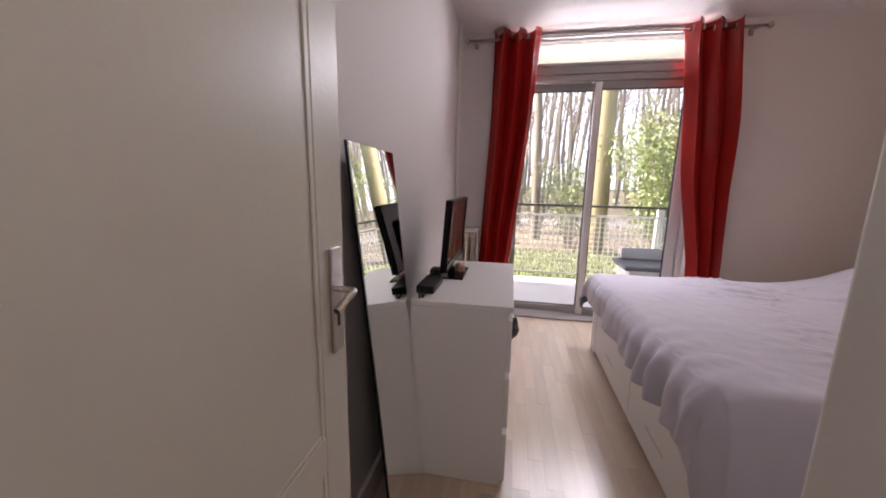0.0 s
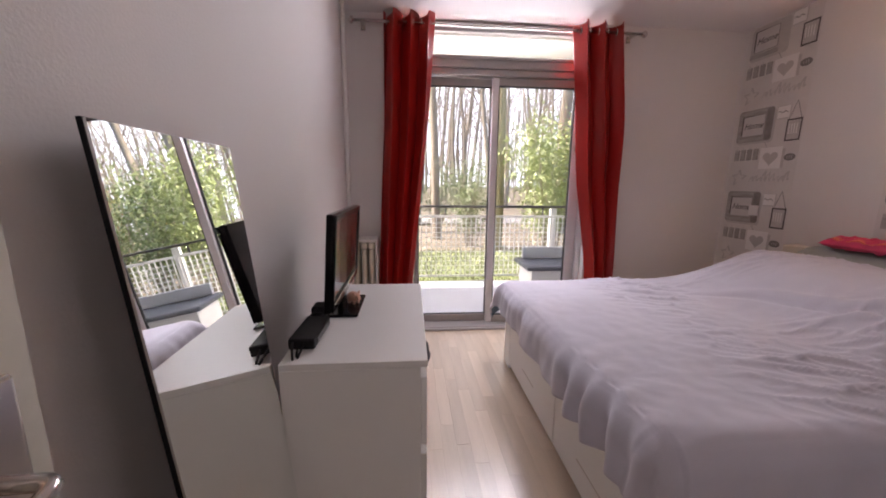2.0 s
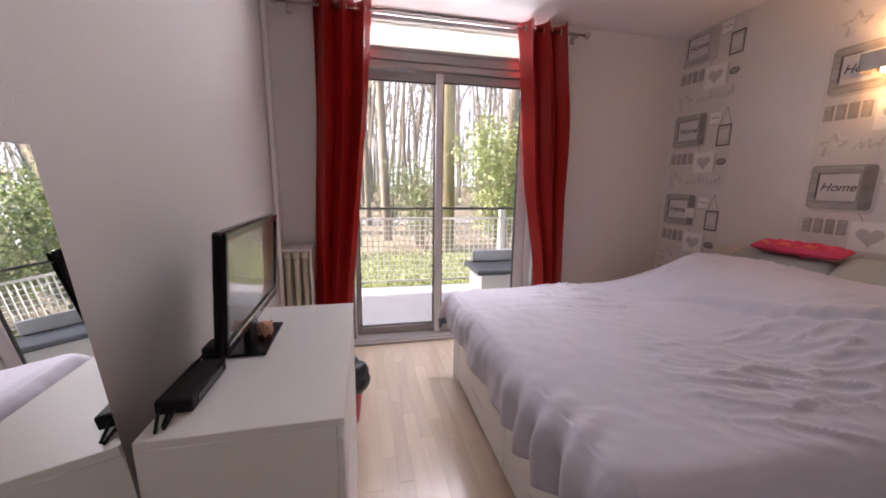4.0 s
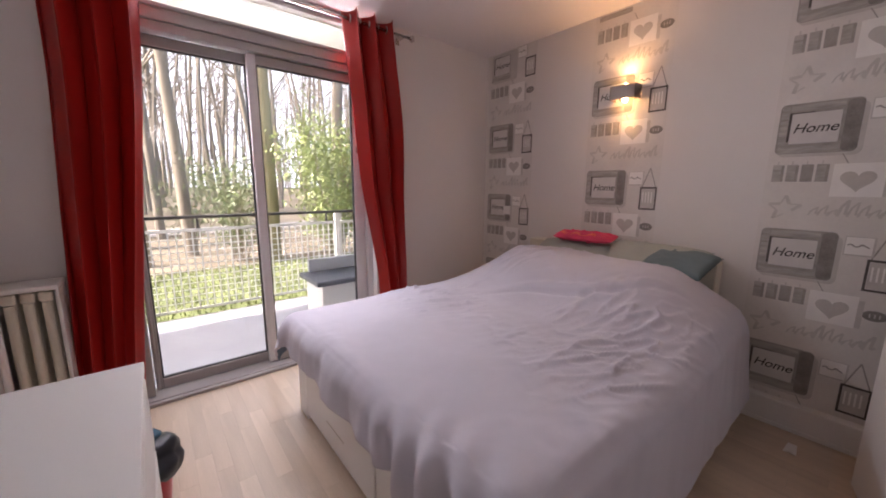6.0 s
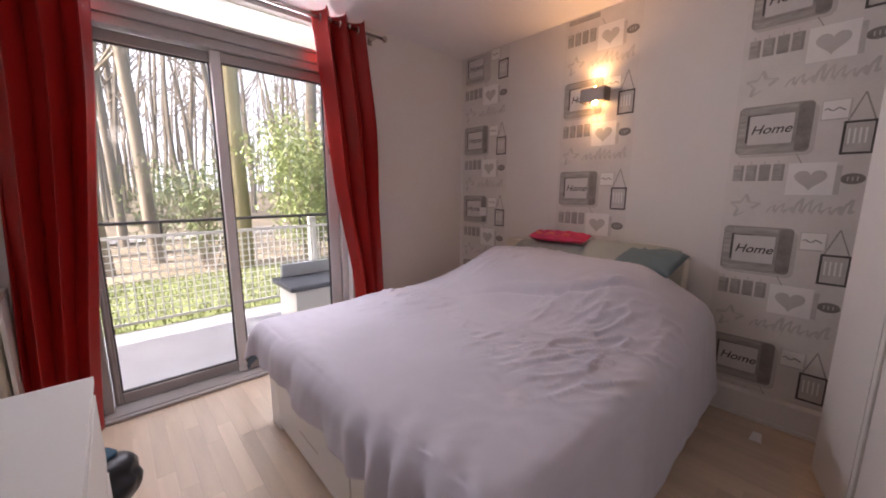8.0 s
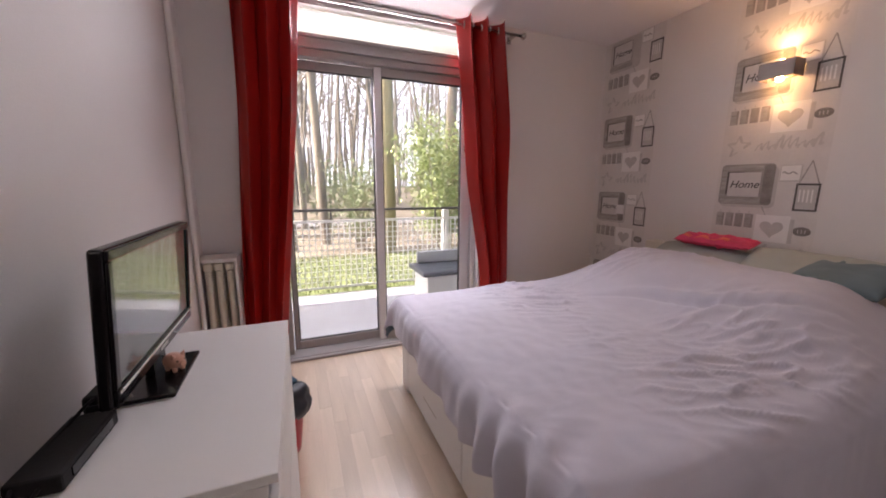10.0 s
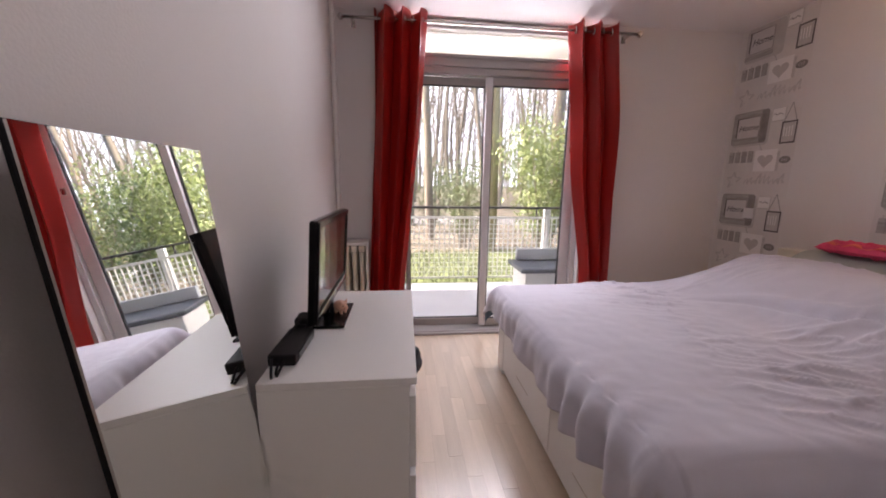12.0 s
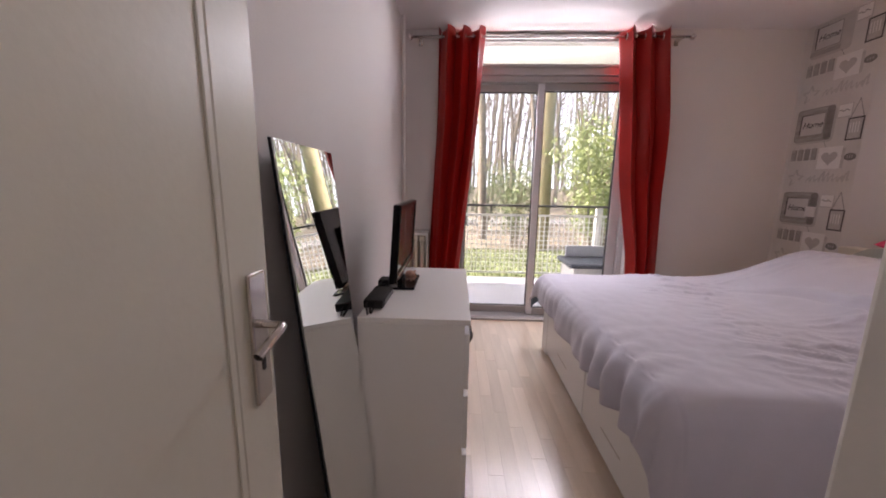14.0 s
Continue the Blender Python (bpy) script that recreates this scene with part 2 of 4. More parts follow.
floor = structure(part("floor", boxed(XW - 0.1, XE + 0.1, -1.9, 3.80, -0.12, -0.008), M_FLOORBASE), "oak laminate strip floor", "floor")
structure(part("wall_west", boxed(XW - 0.12, XW, -1.9, 3.90, -0.1, ZC), M_WALL), "plain white painted wall", "wall")
structure(part("wall_east", boxed(XE, XE + 0.12, -1.9, 3.90, -0.1, ZC), M_PAPER_PLAIN), "plain off-white papered wall", "wall")
nbm = boxed(XW, WX0, YN, 3.90, -0.1, ZC)
box(nbm, WX1, XE, YN, 3.90, -0.1, ZC)
structure(part("wall_north", nbm, M_WALL), "white wall round the balcony door", "wall")
sbm = boxed(CX, XE, -1.9, CY, -0.05, ZC)
structure(part("wall_south", sbm, M_WALL), "white closet block beside the doorway", "wall")
# never in view: closes the hallway against sky light from behind
structure(part("wall_hall", boxed(XW - 0.12, CX, -2.02, -1.9, -0.1, ZC), M_WALL), "unseen white wall added to close the hallway", "wall")
structure(part("ceiling", boxed(XW - 0.12, XE + 0.12, -2.02, 3.90, ZC, ZC + 0.2), M_CEIL), "plain white ceiling", "ceiling")
lin = boxed(XW, -0.285, 0.16, 0.29, 0.0, ZC)
box(lin, -0.285, CX, 0.16, 0.29, 2.09, ZC)
structure(part("wall_door", lin, M_WALL), "white wall over the bedroom door", "wall")
structure(part("trim", boxed(CX - 0.003, CX + 0.012, CY - 0.09, CY + 0.010, 0, 2.5, 0.008, 2), M_WHITE), "white wooden corner trim", "trim")

# skirting boards
def skirting(name, x0, x1, y0, y1):
    bm = boxed(x0, x1, y0, y1, 0, 0.125, 0.006, 2)
    return structure(part(name, bm, M_WHITE), "white painted skirting board", "baseboard")
skirting("baseboard_east", XE - 0.016, XE, 3.13, YN - 0.002)
duct = boxed(XE - 0.058, XE, CY + 0.002, 1.465, 0, 0.150, 0.008, 2)
box(duct, XE - 0.066, XE - 0.0585, CY + 0.002, 1.465, 0, 0.022, 0.002)
structure(part("baseboard_duct", duct, M_WHITE), "deep white boxed skirting along the papered wall", "baseboard")
skirting("baseboard_west", XW, XW + 0.016, 0.31, YN - 0.002)
skirting("baseboard_north", WX1 + 0.08, XE - 0.018, YN - 0.016, YN)
skirting("baseboard_north", XW + 0.018, WX0 - 0.04, YN - 0.016, YN)


# ---- balcony door ----
def window():
    w = structure(empty("window_1", (0, 0, 0)), "sliding aluminium balcony door with two panes", "window")
    y0, y1 = WY - 0.04, WY + 0.07
    def bar(name, *a, m=M_ALU, b=0.004):
        return part(name, boxed(*a, b, 1), m, w)
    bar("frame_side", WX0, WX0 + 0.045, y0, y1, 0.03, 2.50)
    bar("frame_side", WX1 - 0.045, WX1, y0, y1, 0.03, 2.50, m=M_ALU_LIT)
    bar("frame_top", WX0 + 0.046, WX1 - 0.046, y0 - 0.01, y1, 2.435, 2.505)
    bar("frame_top_lip", WX0 + 0.046, WX1 - 0.046, y0 - 0.025, y0 - 0.011, 2.462, 2.48)
    bar("transom_bar", WX0 + 0.046, WX1 - 0.046, y0 - 0.02, y1, 2.172, 2.256)
    bar("transom_lip", WX0 + 0.046, WX1 - 0.046, y0 - 0.036, y0 - 0.021, 2.234, 2.256)
    bar("track_top", WX0 + 0.046, WX1 - 0.046, y0 - 0.006, y1, 2.122, 2.171)
    bar("track_bottom", WX0, WX1, y0 - 0.05, y1, 0.0, 0.029)
    bar("threshold", WX0, WX1, YN - 0.012, y0 - 0.051, 0.0, 0.022, m=M_ALU)
    tp = part("transom_pane", boxed(WX0 + 0.046, WX1 - 0.046, WY + 0.01, WY + 0.016, 2.257, 2.434), M_GLASS, w)
    tp.visible_shadow = False
    def leaf(name, x0, x1, yy, st_l, st_r, alu=M_ALU):
        f = part(name, boxed(x0, x0 + st_l, yy - 0.016, yy + 0.016, 0.035, 2.118, 0.004), alu, w)
        part("stile", boxed(x1 - st_r, x1, yy - 0.016, yy + 0.016, 0.035, 2.118, 0.004), alu, f)
        part("top_rail", boxed(x0 + st_l, x1 - st_r, yy - 0.0155, yy + 0.0155, 2.058, 2.118, 0.004), M_ALU, f)
        part("bottom_rail", boxed(x0 + st_l, x1 - st_r, yy - 0.0155, yy + 0.0155, 0.035, 0.10, 0.004), M_ALU, f)
        for a, b, c, d in ((x0 + st_l, x0 + st_l + 0.008, 0.10, 2.058), (x1 - st_r - 0.008, x1 - st_r, 0.10, 2.058)):
            part("gasket", boxed(a, b, yy - 0.011, yy + 0.011, c, d), M_GASKET, f)
        for c, d in ((0.10, 0.108), (2.050, 2.058)):
            part("gasket", boxed(x0 + st_l + 0.008, x1 - st_r - 0.008, yy - 0.011, yy + 0.011, c, d), M_GASKET, f)
        p = part("pane", boxed(x0 + st_l + 0.008, x1 - st_r - 0.008, yy - 0.003, yy + 0.003, 0.108, 2.050), M_GLASS, f)
        p.visible_shadow = False
        return f
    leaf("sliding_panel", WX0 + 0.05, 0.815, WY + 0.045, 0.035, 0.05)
    r = leaf("sliding_panel", 0.763, WX1 - 0.05, WY, 0.055, 0.085, M_ALU_LIT)
    part("latch", boxed(WX1 - 0.115, WX1 - 0.085, WY - 0.03, WY - 0.017, 1.55, 1.60, 0.004), M_STEEL, r)
    bolt = part("bolt_rod", tubed((WX0 + 0.065, WY - 0.02, 0.06), (WX0 + 0.065, WY - 0.02, 0.75), 0.008), M_ALU, w)
    return w
window()


# ---- curtains ----
def along(stops, z):
    """Eased value at height z of (z, value) stops listed from the top down."""
    for (za, va), (zb, vb) in zip(stops, stops[1:]):
        if z >= zb:
            k = min(1.0, max(0.0, (za - z) / (za - zb)))
            return va + (vb - va) * k
    return stops[-1][1]

def curtain(left_edge, right_edge, waves, label, phase):
    ztop, zbot = 2.475, 0.03
    top0, top1 = left_edge[0][1], right_edge[0][1]
    c = empty("curtain", ((top0 + top1) / 2, 3.54, zbot))
    base = Vector(c.location)
    def f(u, v):
        z = ztop + (zbot - ztop) * v
        a = sum(along(left_edge, z + d) for d in (-0.1, 0, 0.1)) / 3
        b = sum(along(right_edge, z + d) for d in (-0.1, 0, 0.1)) / 3
        ph = u * waves * math.tau + phase + 0.35 * math.sin(v * 5 + u * 3)
        amp = 0.050 * (1 - 0.25 * v) + 0.008 * math.sin(9 * v + 5 * u)
        x = a + (b - a) * u + 0.010 * math.sin(2 * ph)
        y = 3.54 + amp * math.sin(ph) + 0.012 * noise.noise((u * 5, v * 4, phase))
        zz = z + (0.018 * math.cos(ph) if v < 0.01 else 0)
        return (x - base.x, y - base.y, zz - base.z)
    sheet = solidify(part("cloth", grid(f, 110, 70), M_RED, c, smooth=True), 0.004, 0)
    for i in range(int(waves * 2)):
        u = (i + 0.5) / (waves * 2)
        x = top0 + (top1 - top0) * u
        bm = bmesh.new()
        tor = [(math.cos(k / 12 * math.tau), math.sin(k / 12 * math.tau)) for k in range(13)]
        for (a, b), (a2, b2) in zip(tor, tor[1:]):
            tube(bm, (x - base.x, a * 0.024, 2.415 - base.z + b * 0.024), (x - base.x, a2 * 0.024, 2.415 - base.z + b2 * 0.024), 0.005, segs=6)
        part("grommet", bm, M_STEEL, c, "round steel eyelet")
    return tagged(c, label, "curtain", "pair of red curtains")
curtain(((2.48, -0.10), (1.79, -0.108), (1.17, -0.14), (0.53, -0.163), (0.03, -0.18)), ((2.48, 0.275), (1.79, 0.235), (1.17, 0.17), (0.53, 0.10), (0.03, 0.06)), 3, "red satin eyelet curtain drawn aside beside the radiator", 0.4)
curtain(((2.48, 1.345), (1.82, 1.417), (1.28, 1.46), (0.86, 1.54), (0.56, 1.592), (0.03, 1.60)), ((2.48, 1.697), (1.82, 1.765), (1.28, 1.775), (0.56, 1.81), (0.03, 1.82)), 2.5, "red satin eyelet curtain drawn aside behind the bed", 1.9)

rod = empty("curtain_rod", (0.8, 3.54, 2.415))
part("pole", tubed((-1.10, 0, 0), (1.07, 0, 0), 0.011, segs=14), M_STEEL, rod, smooth=True)
for s, x in ((-1, -1.10), (1, 1.07)):
    bm = lathe(lambda v: (0.022 * math.sin(math.pi * v) + 0.004, (v - 0.5) * 0.05))
    bmesh.ops.transform(bm, matrix=Matrix.Translation((x + s * 0.022, 0, 0)) @ Matrix.Rotation(math.pi / 2, 4, "Y"), verts=bm.verts)
    part("finial", bm, M_STEEL, rod, smooth=True)
    bk = boxed(x - s * 0.05 - 0.009, x - s * 0.05 + 0.009, 0.0, 0.099, -0.012, 0.012, 0.003)
    box(bk, x - s * 0.05 - 0.018, x - s * 0.05 + 0.018, 0.092, 0.0985, -0.035, 0.035, 0.002)
    part("bracket", bk, M_STEEL, rod)
tagged(rod, "brushed steel curtain rod with round finials on the wall", "curtain rod")


# ---- bedroom door ----
def door():
    hx, hy = -0.262, 0.30
    d = structure(empty("door_1", (hx, hy, 0)), "cream panelled bedroom door standing open", "door")
    W, H, T = 0.735, 2.04, 0.038
    rails = ((0.008, 0.13, 0.0, W), (0.62, 0.70, 0.0, W), (1.93, H, 0.0, W))
    for z0, z1, a, b in rails:
        part("rail", boxed(-T / 2, T / 2, 0.12, W - 0.106, z0, z1), M_DOOR, d)
    part("stile", boxed(-T / 2, T / 2, 0, 0.12, 0.008, H, 0.002), M_DOOR, d)
    part("stile", boxed(-T / 2, T / 2, W - 0.106, W, 0.008, H, 0.002), M_DOOR, d)
    for z0, z1 in ((0.13, 0.62), (0.70, 1.93)):
        p = part("door_panel", boxed(-0.0145, 0.0145, 0.12, W - 0.106, z0, z1), M_DOOR, d)
        for sx in (1, -1):
            for (a, b, c, e) in ((0.12, 0.134, z0, z1), (W - 0.120, W - 0.106, z0, z1)):
                part("moulding", boxed(sx * 0.0145, sx * 0.0178, a, b, c, e, 0.0015, 1), M_DOOR, p)
            for (a, b) in ((z0, z0 + 0.014), (z1 - 0.014, z1)):
                part("moulding", boxed(sx * 0.0145, sx * 0.0178, 0.134, W - 0.120, a, b, 0.0015, 1), M_DOOR, p)
    py = W - 0.048
    h = part("handle_plate", boxed(T / 2, T / 2 + 0.009, py - 0.024, py + 0.024, 0.872, 1.102, 0.0044, 3), M_STEEL, d, "satin chrome back plate")
    wire("door_handle", smooth_line([(T / 2 + 0.008, py, 1.012), (T / 2 + 0.040, py, 1.012), (T / 2 + 0.049, py - 0.010, 1.011), (T / 2 + 0.049, py - 0.035, 1.006), (T / 2 + 0.043, py - 0.075, 0.990)]), 0.0075, M_STEEL, h, "chrome lever")
    part("keyhole", boxed(T / 2 + 0.009, T / 2 + 0.0105, py - 0.004, py + 0.004, 0.93, 0.955), M_GASKET, h)
    d.rotation_euler = (0, 0, radians(0.5))
    return d
door()
jamb = boxed(-0.285, -0.265, 0.16, 0.285, 0, 2.09)
structure(part("door_frame", jamb, M_WHITE), "white wooden door jamb", "door frame")


# ---- closet door standing ajar ----
def closet_leaf(a, b, name):
    a, b = Vector((*a, 0)), Vector((*b, 0))
    d = b - a
    ob = empty(name, a)
    ob.rotation_euler = (0, 0, math.atan2(d.y, d.x))
    L = d.length
    part("panel", boxed(0, L, -0.011, 0.011, 0.012, 2.20, 0.003, 2), M_WHITE, ob)
    part("edge_strip", boxed(L * 0.06, L * 0.94, 0.011, 0.014, 0.08, 2.12, 0.001), M_WHITE, ob)
    return tagged(ob, "white folding closet door leaf standing ajar", "closet door", "folding closet doors")
closet_leaf((2.12, 0.890), (2.50, 0.985), "closet_door")
closet_leaf((1.72, 0.800), (2.105, 0.884), "closet_door")


# ---- mirror leaning on the wall ----
def mirror():
    bl, br = Vector((-0.182, 1.215, 0.006)), Vector((-0.195, 1.616, 0.006))
    tl = Vector((-0.318, 1.215, 1.345))
    u, v = (br - bl), (tl - bl)
    n = u.cross(v).normalized()
    if n.x < 0:
        n = -n
    m = empty("mirror", bl)
    def slab(t0, t1, e):
        bm = bmesh.new()
        c = [bm.verts.new(u * a + v * b + n * t) for t in (t0, t1) for a, b in ((e, e * .3), (1 - e, e * .3), (1 - e, 1 - e * .3), (e, 1 - e * .3))]
        for q in ((0, 1, 2, 3), (4, 5, 6, 7), (0, 1, 5, 4), (1, 2, 6, 5), (2, 3, 7, 6), (3, 0, 4, 7)):
            bm.faces.new([c[i] for i in q])
        bmesh.ops.recalc_face_normals(bm, faces=bm.faces)
        return bm
    part("backing", slab(-0.010, -0.004, 0.0), M_BLACKM, m, "black backing board")
    part("glass", slab(-0.0035, 0.001, 0.004), M_MIRROR, m, "frameless silvered glass")
    return tagged(m, "tall frameless mirror leaning against the white wall", "mirror")
mirror()


# ---- dresser ----
def dresser():
    x0, x1, y0, y1, H = -0.262, 0.142, 1.622, 2.408, 0.78
    d = empty("dresser", ((x0 + x1) / 2, (y0 + y1) / 2, 0))
    ox, oy = d.location.x, d.location.y
    def P(name, a, b, c, e, f, g, bev=0.0015, label="", parent=d):
        return part(name, boxed(a - ox, b - ox, c - oy, e - oy, f, g, bev, 1), M_FURN, parent, label)
    P("top", x0, x1, y0, y1, H - 0.02, H)
    P("side_panel", x0, x1 - 0.02, y0, y0 + 0.02, 0, H - 0.0205)
    P("side_panel", x0, x1 - 0.02, y1 - 0.02, y1, 0, H - 0.0205)
    P("back_panel", x0, x0 + 0.008, y0 + 0.02, y1 - 0.02, 0.03, H - 0.021)
    P("plinth", x1 - 0.07, x1 - 0.05, y0 + 0.02, y1 - 0.02, 0, 0.05)
    hh = (H - 0.02 - 0.03) / 3
    for i in range(3):
        z0 = 0.025 + i * hh
        f = P("drawer", x1 - 0.0195, x1 - 0.002, y0 + 0.002, y1 - 0.002, z0, z0 + hh - 0.028, 0.002)
        P("drawer_lip", x1 - 0.05, x1 - 0.021, y0 + 0.021, y1 - 0.021, z0, z0 + hh - 0.045, 0.001, parent=f)
    return tagged(d, "white three-drawer dresser against the wall", "dresser")
dresser()


# ---- television ----
def television():
    t = empty("television", (-0.178, 2.127, 0.78))
    t.rotation_euler = (0, 0, radians(0.5))
    W, H, z0 = 0.568, 0.330, 0.057
    lean = Matrix.Rotation(radians(4.0), 4, "Y")    # the panel leans a little forward
    def P(name, bm, m, label="", parent=t):
        bmesh.ops.transform(bm, matrix=lean, verts=bm.verts)
        return part(name, bm, m, parent, label)
    bez = P("housing", boxed(-0.020, 0.006, -W / 2, W / 2, z0, z0 + H, 0.007, 3), M_BLACK)
    P("bezel", boxed(0.0062, 0.0135, -W / 2 + 0.002, W / 2 - 0.002, z0 + H - 0.024, z0 + H - 0.002, 0.003, 2), M_BLACK, "", bez)
    P("bezel", boxed(0.0062, 0.0135, -W / 2 + 0.002, W / 2 - 0.002, z0 + 0.002, z0 + 0.040, 0.003, 2), M_BLACK, "", bez)
    for y in (-W / 2 + 0.002, W / 2 - 0.022):
        P("bezel", boxed(0.0062, 0.0133, y, y + 0.020, z0 + 0.041, z0 + H - 0.025, 0.003, 2), M_BLACK, "", bez)
    P("screen", boxed(0.0062, 0.0085, -W / 2 + 0.022, W / 2 - 0.022, z0 + 0.041, z0 + H - 0.025), M_SCREEN, "dark glossy screen")
    P("trim_strip", boxed(0.0136, 0.0165, -W / 2 + 0.01, W / 2 - 0.01, z0 + 0.030, z0 + 0.037, 0.001), M_STEEL, "thin silvery strip under the screen")
    P("badge", boxed(0.0136, 0.0145, -0.03, 0.03, z0 + 0.012, z0 + 0.022), M_STEEL)
    P("back_cover", boxed(-0.046, -0.0205, -W / 2 + 0.18, W / 2 - 0.10, z0 + 0.03, z0 + H - 0.09, 0.012, 2), M_BLACKM)
    part("neck", boxed(-0.018, 0.004, -0.05, 0.05, 0.010, z0 + 0.006, 0.004), M_BLACK, t)
    part("stand", boxed(-0.065, 0.078, -0.165, 0.085, 0.0, 0.010, 0.004, 2), M_BLACK, t, "glossy black foot plate")
    return tagged(t, "small black flat television standing on the dresser", "television")
television()

bx = empty("set_top_box", (-0.232, 1.800, 0.78))
bx.rotation_euler = (0, 0, radians(-1))
part("case", boxed(-0.028, 0.048, -0.097, 0.097, 0.003, 0.036, 0.005, 2), M_BLACKM, bx)
part("front_strip", boxed(0.048, 0.050, -0.07, 0.07, 0.012, 0.03), M_BLACK, bx)
for sx in (-0.020, 0.038):
    for sy in (-0.07, 0.07):
        part("foot", tubed((sx, sy, 0), (sx, sy, 0.004), 0.006, segs=8), M_GASKET, bx)
tagged(bx, "black set-top box on the white dresser", "set-top box")
ad = empty("power_adapter", (-0.228, 1.958, 0.78))
part("case", boxed(-0.026, 0.022, -0.036, 0.036, 0, 0.055, 0.008, 2), M_BLACKM, ad)
part("plug", boxed(-0.016, 0.014, -0.050, -0.0365, 0.01, 0.04, 0.004), M_BLACKM, ad)
tagged(ad, "black power adapter behind the television", "adapter")
for k, (dx, dz) in enumerate(((0, 0), (0.02, 0.012), (-0.015, 0.02))):
    cb = wire("cable", smooth_line([(-0.225 + dx * .3, 1.66 - k * 0.01, 0.7843), (-0.235 + dx, 1.72, 0.79 + dz), (-0.232 + dx, 1.85, 0.795 + dz), (-0.215 + dx, 1.93, 0.81 + dz), (-0.205, 1.97, 0.80 + dz * .4)]), 0.0035, M_BLACKM)
    tagged(cb, "thin black cable lying on the dresser", "cable", "cables behind the television")

def piggy():
    p = empty("money_box", (-0.134, 2.10, 0.79))
    p.rotation_euler, p.scale = (0, 0, radians(-40)), (0.68, 0.68, 0.68)
    bm = bmesh.new()
    bmesh.ops.create_uvsphere(bm, u_segments=24, v_segments=16, radius=1, matrix=Matrix.LocRotScale((0, 0, 0.038), None, (0.046, 0.034, 0.032)))
    part("body", bm, M_PIG, p, smooth=True)
    part("snout", tubed((0.040, 0, 0.036), (0.052, 0, 0.035), 0.012, 0.011, 12), M_PIG, p)
    for s in (-1, 1):
        part("ear", tubed((0.024, s * 0.018, 0.060), (0.026, s * 0.024, 0.077), 0.010, 0.001, 8), M_PIG, p)
        bm = bmesh.new()
        bmesh.ops.create_uvsphere(bm, u_segments=8, v_segments=6, radius=0.0035, matrix=Matrix.Translation((0.040, s * 0.015, 0.047)))
        part("eye", bm, M_BLACK, p)
        for x in (-0.02, 0.02):
            part("foot", tubed((x, s * 0.015, 0), (x, s * 0.015, 0.018), 0.008, 0.010, 8), M_PIG, p)
    return tagged(p, "small pink ceramic money box on the television foot", "money box")
piggy()


# ---- radiator ----
def radiator():
    r = empty("radiator", (-0.27, 3.53, 0))
    n, w = 3, 0.058
    for i in range(n):
        x = (i - (n - 1) / 2) * w
        bm = bmesh.new()
        for y in (-0.055, 0.0, 0.055):
            tube(bm, (x, y, 0.16), (x, y, 0.76), 0.019, segs=12)
        box(bm, x - 0.026, x + 0.026, -0.078, 0.078, 0.76, 0.815, 0.018, 3)
        box(bm, x - 0.026, x + 0.026, -0.078, 0.078, 0.11, 0.165, 0.018, 3)
        part("column", bm, M_RAD, r, smooth=False)
    for x in (-0.058, 0.058):
        part("foot", tubed((x, 0, 0), (x, 0, 0.115), 0.022, 0.016, 10), M_RAD, r)
    part("shelf", boxed(-0.105, 0.105, -0.095, 0.095, 0.818, 0.84, 0.004, 2), M_WHITE, r, "white shelf board over the columns")
    part("cover_side", boxed(0.090, 0.105, -0.09, 0.095, 0.02, 0.8175, 0.003), M_WHITE, r)
    part("valve", tubed((-0.10, -0.08, 0.80), (-0.10, -0.14, 0.80), 0.018, 0.014, 12), M_WHITE, r)
    return tagged(r, "cream cast-iron column radiator with a white shelf", "radiator")
radiator()
pipe = wire("heating_pipe", [(-0.360, 3.40, 0.0), (-0.360, 3.40, 2.51)], 0.014, M_WHITE)
tagged(pipe, "white painted heating pipe in the room corner", "pipe")


# ---- bed ----
BX0, BX1, BY0, BY1 = 0.772, 2.70, 1.50, 3.085
def bed():
    b = empty("bed", ((BX0 + BX1) / 2, (BY0 + BY1) / 2, 0))
    ox, oy = b.location.x, b.location.y
    def P(name, a, c, d, e, f, g, m=M_FURN, bev=0.003, label="", parent=b, segs=1):
        return part(name, boxed(a - ox, c - ox, d - oy, e - oy, f, g, bev, segs), m, parent, label)
    P("frame", BX0 + 0.02, BX1, BY0, BY1, 0.0, 0.40)
    for y0, y1 in ((BY0 + 0.005, 2.172), (2.180, BY1 - 0.13)):
        f = P("drawer", BX0, BX0 + 0.018, y0, y1, 0.035, 0.365, bev=0.002)
        c = (y0 + y1) / 2
        P("handle_slot", BX0 - 0.001, BX0 + 0.004, c - 0.10, c + 0.10, 0.150, 0.158, m=M_INK3, bev=0, parent=f)
    P("end_post", BX0, BX0 + 0.018, BY1 - 0.125, BY1, 0.0, 0.40)
    P("mattress", BX0 + 0.03, BX1 - 0.01, BY0 + 0.02, BY1 - 0.02, 0.405, 0.575, m=M_SHEET, bev=0.04, segs=3)
    P("headboard", BX1 + 0.005, XE - 0.02, BY0 + 0.13, BY1 - 0.13, 0.0, 0.875, m=M_RAD, bev=0.008, segs=2, label="cream wooden headboard")
    return tagged(b, "white double bed with drawers in its foot end", "bed")
bed()

